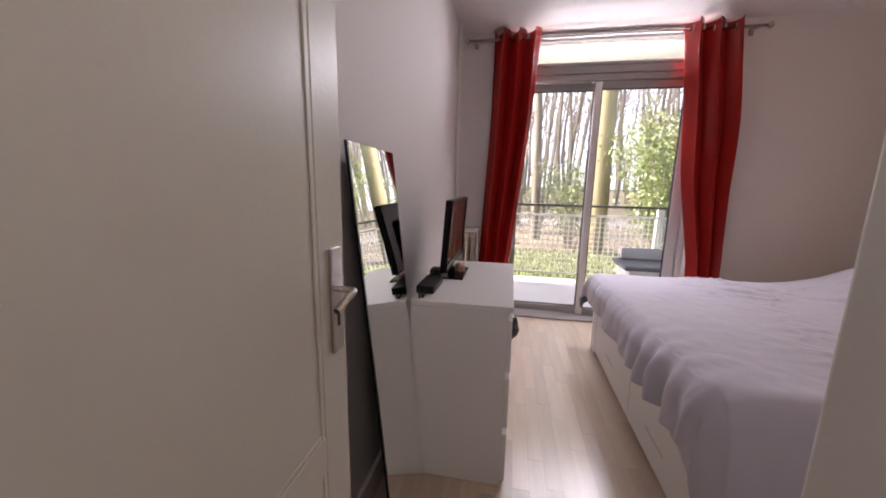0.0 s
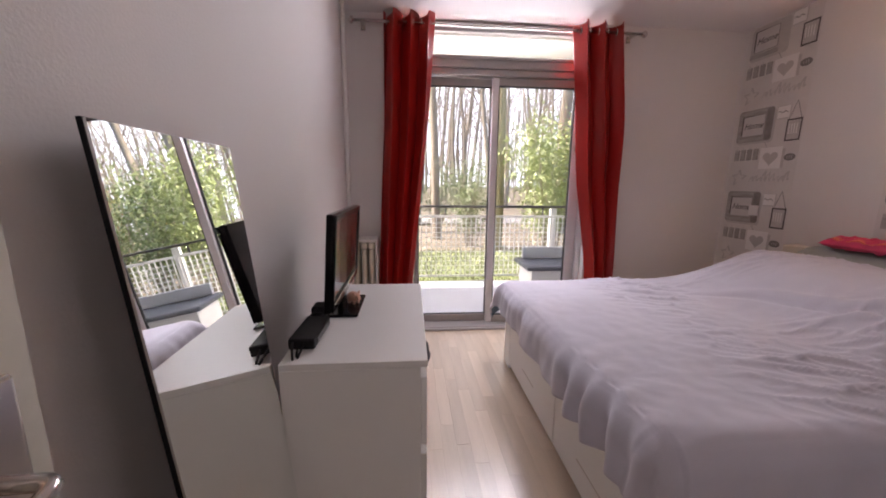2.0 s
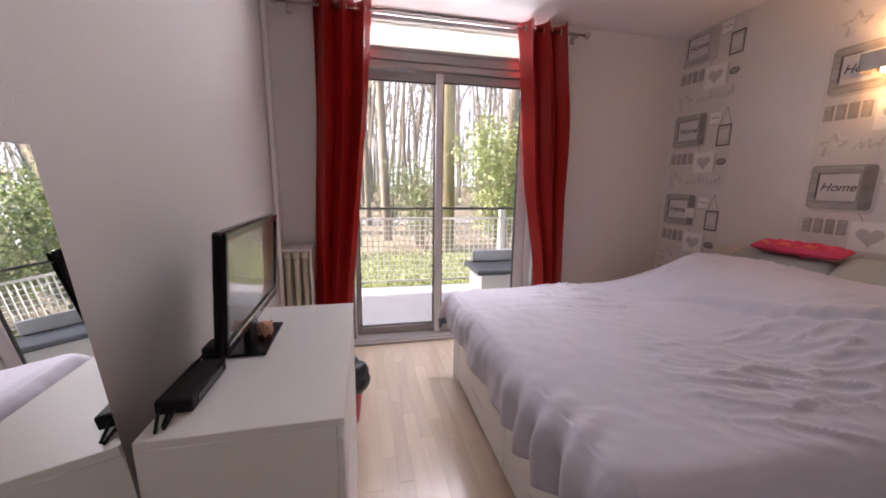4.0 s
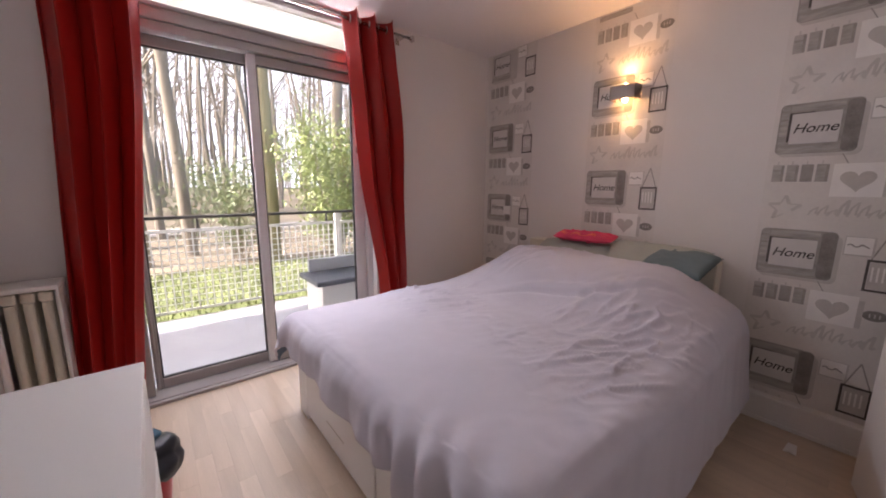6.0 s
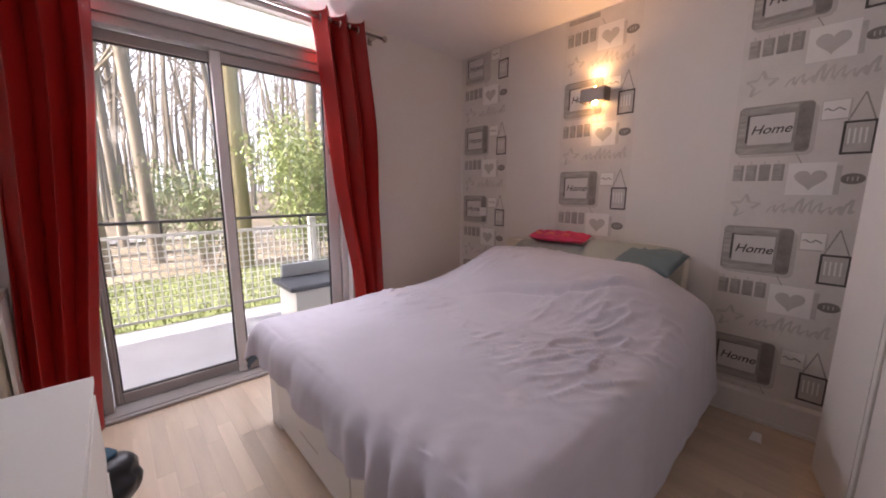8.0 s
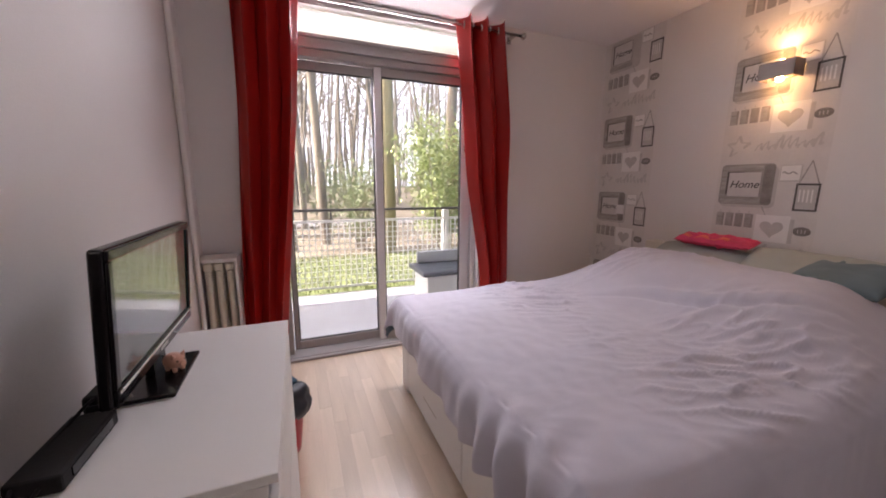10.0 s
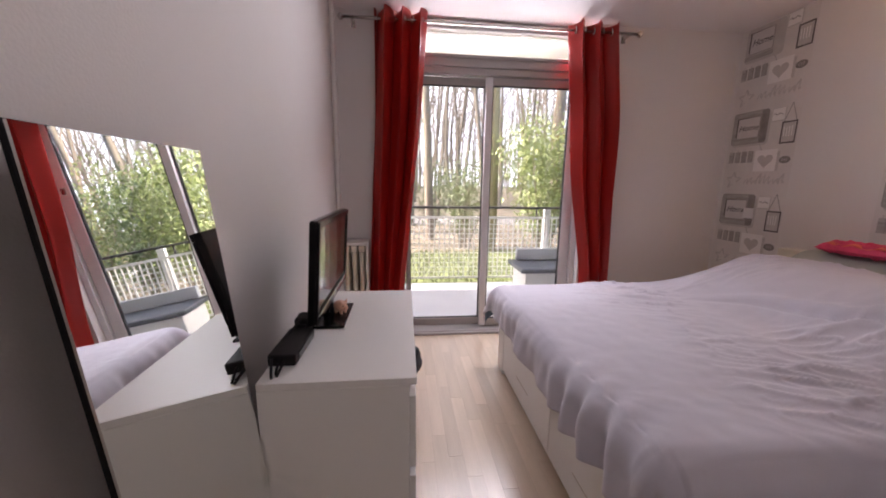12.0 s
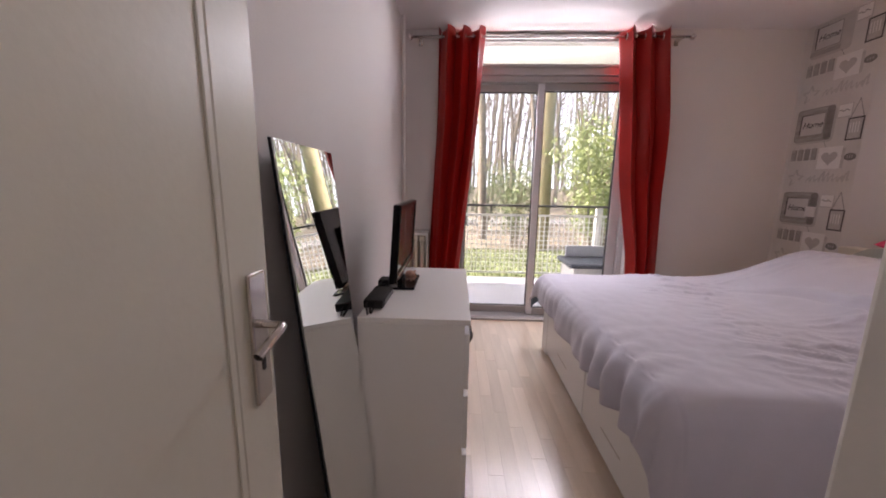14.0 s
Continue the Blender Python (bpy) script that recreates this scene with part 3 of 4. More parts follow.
def duvet():
    c = empty("duvet", (1.7, 2.29, 0.58))
    LX, LY = 2.63 - BX0, BY1 - BY0
    F, S, N = 0.215, 0.47, 0.28           # overhang at the foot, near side and far side
    def f(u, v):
        a = -F + (LX + F) * u            # from the foot towards the head
        b = -S + (LY + S + N) * v        # from the near side to the far side
        da = max(0.0, -a + 0.03)
        db = max(0.0, -b + 0.03) if b < LY / 2 else max(0.0, b - LY + 0.03)
        side = -1 if b < LY / 2 else 1
        d = math.hypot(da, db)
        R = 0.09
        ang = min(d / R, math.pi / 2)
        out = R * math.sin(ang)
        drop = R * (1 - math.cos(ang)) + max(0.0, d - R * math.pi / 2) * (0.97 if db == 0 or da == 0 else 0.90)
        if side > 0 and da > 0 and db > 0:
            out += 0.06 * min(1, min(da, db) / 0.2)
        out += 0.035 * max(0.0, d - 0.09) / 0.3
        k = (da / d, db / d) if d > 0 else (0, 0)
        fold = 0.0
        if d > 0.05:
            s = b if da > db else a
            fold = min(1, (d - 0.05) * 6) * (0.030 * noise.noise((s * 5.0, d * 1.5, 4)) + 0.016 * noise.noise((s * 13 + d * 4, d * 2.0, 9))) * (1.0 if da > db else 0.25)
        if da > db:
            fold += min(1, d * 6) * (0.030 * math.exp(-((b - 0.24) / 0.24) ** 2) * math.sin(b * 46 + d * 16) + 0.010 * noise.noise((b * 16, d * 3, 1)))
        x = max(a, 0.03) - k[0] * (out + fold) - (0.0 if da else 0)
        y = min(max(b, 0.03), LY - 0.03) + side * k[1] * (out + fold)
        top = 0.605
        hump = 0.0
        if a > 0.95:
            s = min(1, (a - 0.95) / 0.60)
            e = min(1, max(0, (b + 0.20) / 0.54))
            e = e * e * (3 - 2 * e) * min(1, max(0, (LY + 0.03 - b) / 0.35))
            hump = 0.250 * s * s * (3 - 2 * s) * e
            if a > LX - 0.14:
                hump *= 1 - 0.30 * ((a - LX + 0.14) / 0.14) ** 2
        bulge = 0.028 * math.sin(math.pi * min(1, max(0, a / LX))) * math.sin(math.pi * min(1, max(0, b / LY)))
        z = top + hump + bulge - drop
        p1, q1 = 0.92 * a - 0.40 * b, 0.40 * a + 0.92 * b
        mask = max(0.0, min(1.0, 0.42 + 1.5 * noise.noise((a * 2.2, b * 2.0, 11)))) * min(1, max(0.12, (a - 0.25) / 0.5))
        wr = 0.012 * noise.noise((a * 2.0 + 0.6 * b, b * 2.4, 3))
        wr += 0.019 * mask * (1 - abs(noise.noise((p1 * 3.2, q1 * 9.5, 7)))) ** 12
        wr += 0.012 * mask * (1 - abs(noise.noise((p1 * 6 + q1 * 1.5, q1 * 19, 5)))) ** 9
        wr += 0.0025 * noise.noise((a * 17, b * 17, 2))
        # the crease where the cover turns over the pillows
        if 0.12 < b < 1.1:
            e = a - (1.40 - 0.42 * (b - 0.2) + 0.03 * math.sin(b * 9))
            wr += (0.020 * math.exp(-((e - 0.03) / 0.03) ** 2) - 0.022 * math.exp(-((e + 0.012) / 0.016) ** 2)) * math.sin(math.pi * (b - 0.12) / 0.98)
        # gathers running in from the foot
        if 0 <= a < 0.22:
            wr += 0.011 * (1 - a / 0.22) ** 2 * math.exp(-((b - 0.24) / 0.26) ** 2) * math.sin(b * 46 - a * 22)
        z += wr * (1.0 if d < 0.05 else 0.35)
        if da > 0 and db > 0 and side < 0:
            z -= 0.03 * min(1, d / 0.3)
        z = max(z, 0.02)
        return (x + BX0 - c.location.x, y + BY0 - c.location.y, z - c.location.z)
    part("cover", grid(f, 260, 240), M_DUVET, c, smooth=True)
    sh = c.children[0]
    sh.data.materials.append(M_DUVETIN)
    md = solidify(sh, 0.014, -1).modifiers[0]
    md.material_offset = 1
    md.material_offset_rim = 0
    return tagged(c, "rumpled pale lilac-grey duvet spread over the bed", "duvet")
duvet()

def pillow(x, y, z, w, l, h, rx, ry, rz, m, label, seed):
    p = empty("pillow", (x, y, z))
    p.rotation_euler = (radians(rx), radians(ry), radians(rz))
    def f(u, v, s):
        a, b = u * 2 - 1, v * 2 - 1
        e = max(0.0, (1 - abs(a) ** 3.2)) * max(0.0, (1 - abs(b) ** 3.2))
        pinch = 1 - 0.07 * (1 - abs(a)) * (abs(b) ** 4) - 0.0
        wr = 0.010 * noise.noise((a * 3, b * 3, seed)) * e
        return (a * w / 2 * (1 - 0.06 * (1 - b * b) * abs(a) ** 6), b * l / 2 * (1 - 0.05 * (1 - a * a) * abs(b) ** 6), s * h / 2 * e ** 0.45 + wr)
    bm = grid(lambda u, v: f(u, v, 1), 24, 30)
    bm2 = grid(lambda u, v: f(u, v, -1), 24, 30)
    me = bpy.data.meshes.new("t")
    bm2.to_mesh(me)
    bm2.free()
    bm.from_mesh(me)
    bpy.data.meshes.remove(me)
    bmesh.ops.remove_doubles(bm, verts=bm.verts, dist=1e-4)
    bmesh.ops.recalc_face_normals(bm, faces=bm.faces)
    part("case", bm, m, p, smooth=True)
    return tagged(p, label, "pillow", "pillows on the bed")
pillow(2.61, 2.52, 0.770, 0.40, 0.64, 0.17, 0, -30, 0, M_PILLOW, "pale green pillow behind the duvet", 1)
pillow(2.625, 1.97, 0.805, 0.40, 0.60, 0.17, 0, -36, 0, M_PILLOW, "pale green pillow at the head of the bed", 2)
pillow(2.63, 1.80, 0.868, 0.28, 0.34, 0.09, 5, -20, -8, M_PILLOWB, "teal pillow lying on a paler one", 3)

def pink_cloth():
    c = empty("folded_cloth", (2.675, 2.44, 0.948))
    def f(u, v, k):
        a, b = u * 2 - 1, v * 2 - 1
        e = (1 - abs(a) ** 4) * (1 - abs(b) ** 4)
        return (a * 0.07, b * 0.22, k * (0.03 * max(e, 0) ** 0.5 + 0.022 * noise.noise((a * 4, b * 7, 2)) * e))
    for k, m, nm in ((1, M_PINK, "cloth"),):
        bm = grid(lambda u, v: f(u, v, 1), 16, 36)
        part(nm, bm, m, c, smooth=True)
        bm = grid(lambda u, v: f(u, v, -1), 16, 36)
        part("lining", bm, m, c, smooth=True)
    bm = grid(lambda u, v: (-0.055 + 0.03 * u, -0.1 + 0.26 * v, 0.030 + 0.008 * math.sin(v * 14)), 3, 20)
    solidify(part("stripe", bm, M_ORANGE, c, "orange stripe"), 0.006)
    c.rotation_euler = (0, radians(-12), radians(4))
    return tagged(c, "hot pink cloth with an orange stripe on a pillow", "cloth")
pink_cloth()


# ---- printed wallpaper strips ----
def flat(bm, y0, y1, z0, z1, t, lift=0.0):
    """A thin printed patch, t off the wall; seen from the room y runs to the left."""
    return box(bm, -t - 0.0006, -t, y0, y1, z0, z1)

def text_mesh(s, size, shear):
    cu = bpy.data.curves.new("lettering", "FONT")
    cu.body, cu.size, cu.shear, cu.align_x, cu.align_y, cu.offset = s, size, shear, "CENTER", "CENTER", 0.0006
    tmp = new("tmp", cu)
    me = bpy.data.meshes.new_from_object(tmp.evaluated_get(bpy.context.evaluated_depsgraph_get()))
    bpy.data.objects.remove(tmp)
    me.transform(Matrix.Rotation(radians(90), 4, "X"))
    me.transform(Matrix.Rotation(radians(-90), 4, "Z"))
    me.name = "lettering"
    me.materials.clear()
    me.materials.append(M_LETTER)
    return me

def poly(bm, pts, t):
    vs = [bm.verts.new((-t, y, z)) for y, z in pts]
    bm.faces.new(vs)
    return bm

def stroke(bm, pts, w, t):
    for (y0, z0), (y1, z1) in zip(pts, pts[1:]):
        d = Vector((y1 - y0, z1 - z0))
        if d.length < 1e-6:
            continue
        n = Vector((-d.y, d.x)).normalized() * w / 2
        poly(bm, [(y0 + n.x, z0 + n.y), (y1 + n.x, z1 + n.y), (y1 - n.x, z1 - n.y), (y0 - n.x, z0 - n.y)], t)
    return bm

HOME = text_mesh("Home", 0.064, 0.3)
def motifs():
    """Patches of one repeat: name, mesh, in metres with y from the strip's window-side edge and z from the big frame's top edge."""
    out = []
    def keep(name, bm, m):
        me = bpy.data.meshes.new(name)
        bm.to_mesh(me)
        bm.free()
        me.materials.append(m)
        out.append((name, me))
    L = lambda y: -y
    def rect(name, y0, y1, z0, z1, t, m):
        keep(name, flat(bmesh.new(), L(y1), L(y0), z0, z1, t), m)
    def soft(name, y0, y1, z0, z1, rad, t, m):
        """A printed rectangle with rounded corners."""
        pts = []
        for cy, cz, a0 in ((y0 + rad, z0 + rad, 180), (y1 - rad, z0 + rad, 270), (y1 - rad, z1 - rad, 0), (y0 + rad, z1 - rad, 90)):
            for k in range(5):
                an = radians(a0 + k * 22.5)
                pts.append((L(cy + rad * math.cos(an)), cz + rad * math.sin(an)))
        keep(name, poly(bmesh.new(), pts, t), m)
    soft("frame_shade", 0.03, 0.330, -0.278, -0.03, 0.03, 0.0008, M_INK3)
    soft("frame_print", 0.02, 0.312, -0.262, -0.012, 0.022, 0.0012, M_INK2)
    rect("frame_top", 0.06, 0.250, -0.048, -0.018, 0.0016, M_INKG)
    rect("frame_left", 0.026, 0.055, -0.225, -0.02, 0.0016, M_INKG)
    soft("frame_side", 0.256, 0.312, -0.256, -0.018, 0.018, 0.0017, M_INK25)
    rect("frame_foot", 0.03, 0.255, -0.258, -0.226, 0.0016, M_INKG)
    rect("frame_edge", 0.060, 0.250, -0.218, -0.056, 0.0020, M_INK2)
    soft("frame_field", 0.068, 0.244, -0.212, -0.062, 0.006, 0.0028, M_FIELD)
    rect("frame_bar", 0.058, 0.067, -0.200, -0.056, 0.0036, M_INK)
    rect("frame_bar_top", 0.068, 0.150, -0.062, -0.057, 0.0036, M_INK)
    out.append(("lettering", HOME))
    rect("card_print", 0.335, 0.435, -0.12, -0.025, 0.0012, M_INK3)
    rect("card_field", 0.339, 0.428, -0.113, -0.029, 0.0020, M_INK4)
    bm = bmesh.new()
    stroke(bm, [(L(0.345 + 0.012 * i), -0.07 + 0.008 * math.sin(i * 1.9)) for i in range(7)], 0.006, 0.003)
    keep("card_writing", bm, M_INK2)
    bm = bmesh.new()
    stroke(bm, [(L(0.43), -0.13), (L(0.472), -0.005), (L(0.515), -0.13)], 0.006, 0.0012)
    keep("hanging_cord", bm, M_INK2)
    bm = bmesh.new()
    for a in ((0.418, 0.525, -0.285, -0.274), (0.418, 0.525, -0.141, -0.130), (0.418, 0.428, -0.274, -0.141), (0.515, 0.525, -0.274, -0.141)):
        flat(bm, L(a[1]), L(a[0]), a[2], a[3], 0.0014)
    keep("slate_frame", bm, M_INK)
    rect("slate_field", 0.430, 0.513, -0.272, -0.143, 0.0010, M_INK3)
    bm = bmesh.new()
    for i in range(4):
        stroke(bm, [(L(0.440 + 0.018 * i), -0.165), (L(0.441 + 0.018 * i), -0.235)], 0.007, 0.0024)
    keep("slate_writing", bm, M_INK4)
    for i in range(4):
        y = 0.025 + i * 0.055
        rect("tag_print", y, y + 0.043, -0.405, -0.318, 0.0012, M_INK2 if i == 2 else M_INKG)
        rect("tag_edge", y + 0.034, y + 0.045, -0.405, -0.322, 0.0020, M_INK2)
        rect("tag_loop", y + 0.016, y + 0.022, -0.3175, -0.300, 0.0012, M_INK3)
    rect("canvas_shade", 0.415, 0.44, -0.475, -0.335, 0.0008, M_INK3)
    rect("canvas_print", 0.250, 0.420, -0.478, -0.318, 0.0014, M_INK4)
    bm = bmesh.new()
    heart = []
    for k in range(28):
        a = k / 28 * math.tau
        heart.append((L(0.335) + 0.0037 * 16 * math.sin(a) ** 3, -0.398 + 0.0035 * (13 * math.cos(a) - 5 * math.cos(2 * a) - 2 * math.cos(3 * a) - math.cos(4 * a))))
    keep("heart_print", poly(bm, heart, 0.0030), M_INK3)
    bm = bmesh.new()
    stroke(bm, [(L(0.295), -0.318), (L(0.27), -0.27)], 0.004, 0.0016)
    keep("canvas_cord", bm, M_INK2)
    bm = bmesh.new()
    keep("oval_print", poly(bm, [(L(0.478) + 0.042 * math.cos(k / 20 * math.tau), -0.40 + 0.026 * math.sin(k / 20 * math.tau)) for k in range(20)], 0.0012), M_INK25)
    bm = bmesh.new()
    for i in range(3):
        stroke(bm, [(L(0.462 + i * 0.016), -0.390), (L(0.462 + i * 0.016), -0.410)], 0.005, 0.0022)
    keep("oval_writing", bm, M_INK3)
    bm = bmesh.new()
    for i in (0, 1, 3, 4):
        a0 = math.radians(90 + i * 72)
        c = (L(0.095), -0.545)
        tip = (c[0] + 0.068 * math.cos(a0), c[1] + 0.068 * math.sin(a0))
        for s in (-1, 1):
            a1 = a0 + s * math.radians(36)
            stroke(bm, [tip, (c[0] + 0.030 * math.cos(a1), c[1] + 0.030 * math.sin(a1))], 0.007 + 0.008 * (s > 0), 0.0012 + 0.0006 * (s > 0))
    keep("star_print", bm, M_INK3)
    bm = bmesh.new()
    rng = random.Random(4)
    y = 0.20
    for i in range(9):
        h = rng.uniform(0.03, 0.085)
        stroke(bm, [(L(y - 0.012), -0.575), (L(y), -0.575 + h * .6), (L(y + 0.022), -0.575 + h), (L(y + 0.014), -0.565), (L(y + 0.03), -0.555)], rng.uniform(0.006, 0.013), 0.0012 + 0.0004 * (i % 2))
        y += 0.034
    keep("script_print", bm, M_INK3)
    return out
MOTIFS = motifs()
def strip(name, y_edge, tops, zb):
    w = structure(empty(name, (XE, y_edge, 0)), "grey picture-frame print wallpaper strip on the wall", "wallpaper")
    part("paper", boxed(-0.0006, -0.0001, -0.535, 0, zb, ZC), M_PAPER, w)
    for z in tops:
        for nm, me in MOTIFS:
            zs = [v.co.z for v in me.vertices]
            off = -0.138 if nm == "lettering" else 0
            if z + min(zs) + off < zb or z + max(zs) + off > ZC - 0.002:
                continue
            o = new(nm, me)
            o.parent = w
            o.location = (-0.0034 if nm == "lettering" else 0, -0.157 if nm == "lettering" else 0, z + off)
    return w
PER = 0.642
strip("wallpaper_1", 3.612, [1.245 - PER, 1.245, 1.245 + PER, 1.245 + 2 * PER], 0.126)
strip("wallpaper_2", 2.57, [1.44 - PER, 1.44, 1.44 + PER, 1.44 + 2 * PER], 0.126)
strip("wallpaper_3", 1.505, [1.105 - PER, 1.105, 1.105 + PER, 1.105 + 2 * PER], 0.126)

sw = empty("light_switch", (XE - 0.004, 3.335, 1.085))
part("plate", boxed(-0.008, 0, -0.04, 0.04, -0.04, 0.04, 0.003, 2), M_WHITE, sw)
part("rocker", boxed(-0.012, -0.008, -0.025, 0.025, -0.025, 0.025, 0.002), M_WHITE, sw)
tagged(sw, "square white light switch on the wallpaper", "switch")

# ---- wall lamp ----
def wall_lamp():
    l = empty("wall_lamp", (XE, 2.29, 1.94))
    bm = boxed(-0.10, -0.096, -0.085, 0.085, -0.045, 0.045)
    box(bm, -0.10, -0.004, 0.081, 0.085, -0.045, 0.045)
    box(bm, -0.10, -0.004, -0.085, -0.081, -0.045, 0.045)
    part("shade", bm, M_LAMP, l, "dark metal band open above and below")
    part("back_plate", boxed(-0.012, -0.004, -0.06, 0.06, -0.04, 0.04, 0.002), M_LAMP, l)
    part("holder", boxed(-0.06, -0.012, -0.02, 0.02, -0.012, 0.012), M_LAMP, l)
    for s in (-1, 1):
        bm = bmesh.new()
        bmesh.ops.create_uvsphere(bm, u_segments=14, v_segments=10, radius=0.018, matrix=Matrix.Translation((-0.05, 0, s * 0.044)))
        part("bulb", bm, M_BULB, l, "glowing warm bulb")
        d = bpy.data.lights.new("bulb_light", "SPOT")
        d.energy, d.color, d.spot_size, d.spot_blend, d.shadow_soft_size = 1.15 if s > 0 else 0.5, (1.0, 0.56, 0.23), radians(150), 0.7, 0.02
        o = new("bulb_light", d)
        o.matrix_world = look((XE - 0.05, 2.29, 1.94 + s * 0.075), (XE - 0.22, 2.29, 1.94 + s * 0.5))
    return tagged(l, "small dark wall lamp glowing up and down", "wall lamp")
wall_lamp()

# ---- unseen hallway lamp holder, added to go with hall_light ----
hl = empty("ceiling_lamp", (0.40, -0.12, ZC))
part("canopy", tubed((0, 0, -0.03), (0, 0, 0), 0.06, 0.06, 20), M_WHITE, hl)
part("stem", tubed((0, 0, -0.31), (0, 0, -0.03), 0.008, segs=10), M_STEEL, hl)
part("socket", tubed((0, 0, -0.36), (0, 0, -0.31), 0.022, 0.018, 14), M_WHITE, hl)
tagged(hl, "unseen lamp holder added above the hallway light", "ceiling lamp")

# ---- waste bin ----
bn = empty("waste_bin", (0.060, 2.70, 0))
bm = lathe(lambda v: (0.085 + 0.03 * v, 0.26 * v) if v > 0.05 else (0.085 * v / 0.05, 0), 24)
solidify(part("bucket", bm, M_BIN, bn, smooth=True), 0.003)
bm = bmesh.new()
bmesh.ops.create_icosphere(bm, subdivisions=4, radius=1)
for v in bm.verts:
    k = 1 + 0.30 * noise.noise(v.co * 1.5) + 0.05 * noise.noise(v.co * 4.0)
    v.co = Vector((v.co.x * 0.125 * k + 0.040, v.co.y * 0.105 * k, 0.275 + v.co.z * 0.080 * k))
part("bin_bag", bm, M_BAG, bn, "dark plastic bag stuffed in the bin", True)
bm = bmesh.new()
bmesh.ops.create_icosphere(bm, subdivisions=3, radius=1)
for v in bm.verts:
    k = 1 + 0.25 * noise.noise(v.co * 2.2 + Vector((3, 0, 0)))
    v.co = Vector((v.co.x * 0.065 * k + 0.02, v.co.y * 0.055 * k + 0.02, 0.350 + v.co.z * 0.03 * k))
part("rag", bm, M_BLUE, bn, "petrol blue cloth", True)
tagged(bn, "red plastic waste bin with a dark bag beside the dresser", "bin")

pp = tagged(solidify(part("paper_scrap", grid(lambda u, v: (0.10 * (u - .5), 0.05 * (v - .5) * (1 - .3 * u), 0.004 + 0.008 * abs(noise.noise((u * 3, v * 3, 0)))), 8, 6), M_SHEET), 0.001), "crumpled scrap of white paper on the floor", "paper")
pp.location = (2.60, 1.20, 0.001)


# ---- balcony ----
BY = 5.50
structure(part("balcony_floor", boxed(-4.0, 6.0, 3.82, 5.32, -0.20, -0.01), M_CONC), "pale grey concrete balcony floor", "floor")
structure(part("balcony_ceiling", boxed(-4.0, 6.0, 3.90, 5.52, 2.56, 2.75), M_SOFFIT), "white painted underside of the balcony above", "ceiling")
ow = boxed(-4.0, XW - 0.12, 3.64, 3.90, -0.2, 2.75)
box(ow, XE + 0.12, 6.0, 3.64, 3.90, -0.2, 2.75)
box(ow, -4.0, 6.0, 3.64, 3.90, 2.76, 8.0)
structure(part("wall_outside", ow, M_WALL), "pale rendered house front", "wall")

def fence():
    f = empty("fence", (0, BY, 0))
    X0, X1 = -3.4, 5.6
    part("handrail", boxed(X0, X1, -0.025, 0.025, 0.958, 0.990, 0.006, 2), M_RAILD, f, "dark steel handrail")
    part("top_bar", boxed(X0, X1, -0.012, 0.012, 0.825, 0.855), M_FENCE, f)
    part("bottom_bar", boxed(X0, X1, -0.012, 0.012, 0.0, 0.025), M_FENCE, f)
    vb = boxed(-0.006, 0.006, -0.006, 0.006, 0.025, 0.825)
    first = part("upright", vb, M_FENCE, f)
    n = int((X1 - X0) / 0.068)
    for i in range(n):
        o = first if i == 0 else new("upright", first.data)
        o.parent = f
        o.location = (X0 + 0.03 + i * 0.068, 0, 0)
    for k in range(11):
        part("crossbar", boxed(X0, X1, 0.0065, 0.0125, 0.085 + k * 0.066, 0.094 + k * 0.066), M_FENCE, f)
    for x in (-2.2, -0.6, 2.03, 4.9):
        part("post", boxed(x, x + 0.09, 0.013, 0.06, -0.20, 0.95, 0.004), M_FENCE, f)
    for x in (-2.16, -0.9, 0.55, 1.9, 3.0):
        part("rail_support", boxed(x, x + 0.02, -0.01, 0.01, 0.855, 0.958), M_RAILD, f)
    return tagged(f, "white mesh balcony fence with a dark handrail", "fence")
fence()

def garden_box():
    g = empty("garden_cabinet", (1.67, 4.50, -0.01))
    part("body", boxed(-0.30, 0.42, -0.22, 0.22, 0.03, 0.385, 0.01, 2), M_FENCE, g, "white lower body")
    part("tray", boxed(-0.36, 0.48, -0.27, 0.25, 0.385, 0.435, 0.015, 2), M_BOXD, g, "dark grey tray top")
    part("back_panel", boxed(-0.28, 0.46, 0.18, 0.23, 0.435, 0.565, 0.01, 2), M_BOXG, g, "grey upright back panel")
    for x in (-0.26, 0.38):
        for y in (-0.18, 0.18):
            part("foot", boxed(x - 0.02, x + 0.02, y - 0.02, y + 0.02, 0, 0.03), M_BOXD, g)
    return tagged(g, "white and grey resin garden cabinet on the balcony", "cabinet")
garden_box()


# ---- woodland outside ----
def hill(x, y):
    return -0.28 + 0.15 * min(1, max(0, (9 - y) / 2.5)) + 0.25 * noise.noise((x * 0.05, y * 0.05, 0)) * min(1, max(0, (y - 8) / 10)) + 0.02 * max(0, y - 20) * (y < 200)
def ground_pt(u, v):
    x = (u * 2 - 1)
    x = 600 * x * abs(x) ** 1.6
    y = 3.0 + 700 * v ** 2.6
    return (x, y, min(hill(x, y), 3.0))
structure(part("ground", grid(ground_pt, 80, 90), M_GROUND, smooth=True), "leaf-strewn brown woodland ground", "ground")
structure(part("path", grid(lambda u, v: ((u - .5) * 80, 14.0 + 2.2 * v + 1.2 * math.sin(u * 5), hill((u - .5) * 80, 14.0 + 2.2 * v + 1.2 * math.sin(u * 5)) + 0.05), 60, 4), M_PATH), "pale gravel path along the wood", "path")

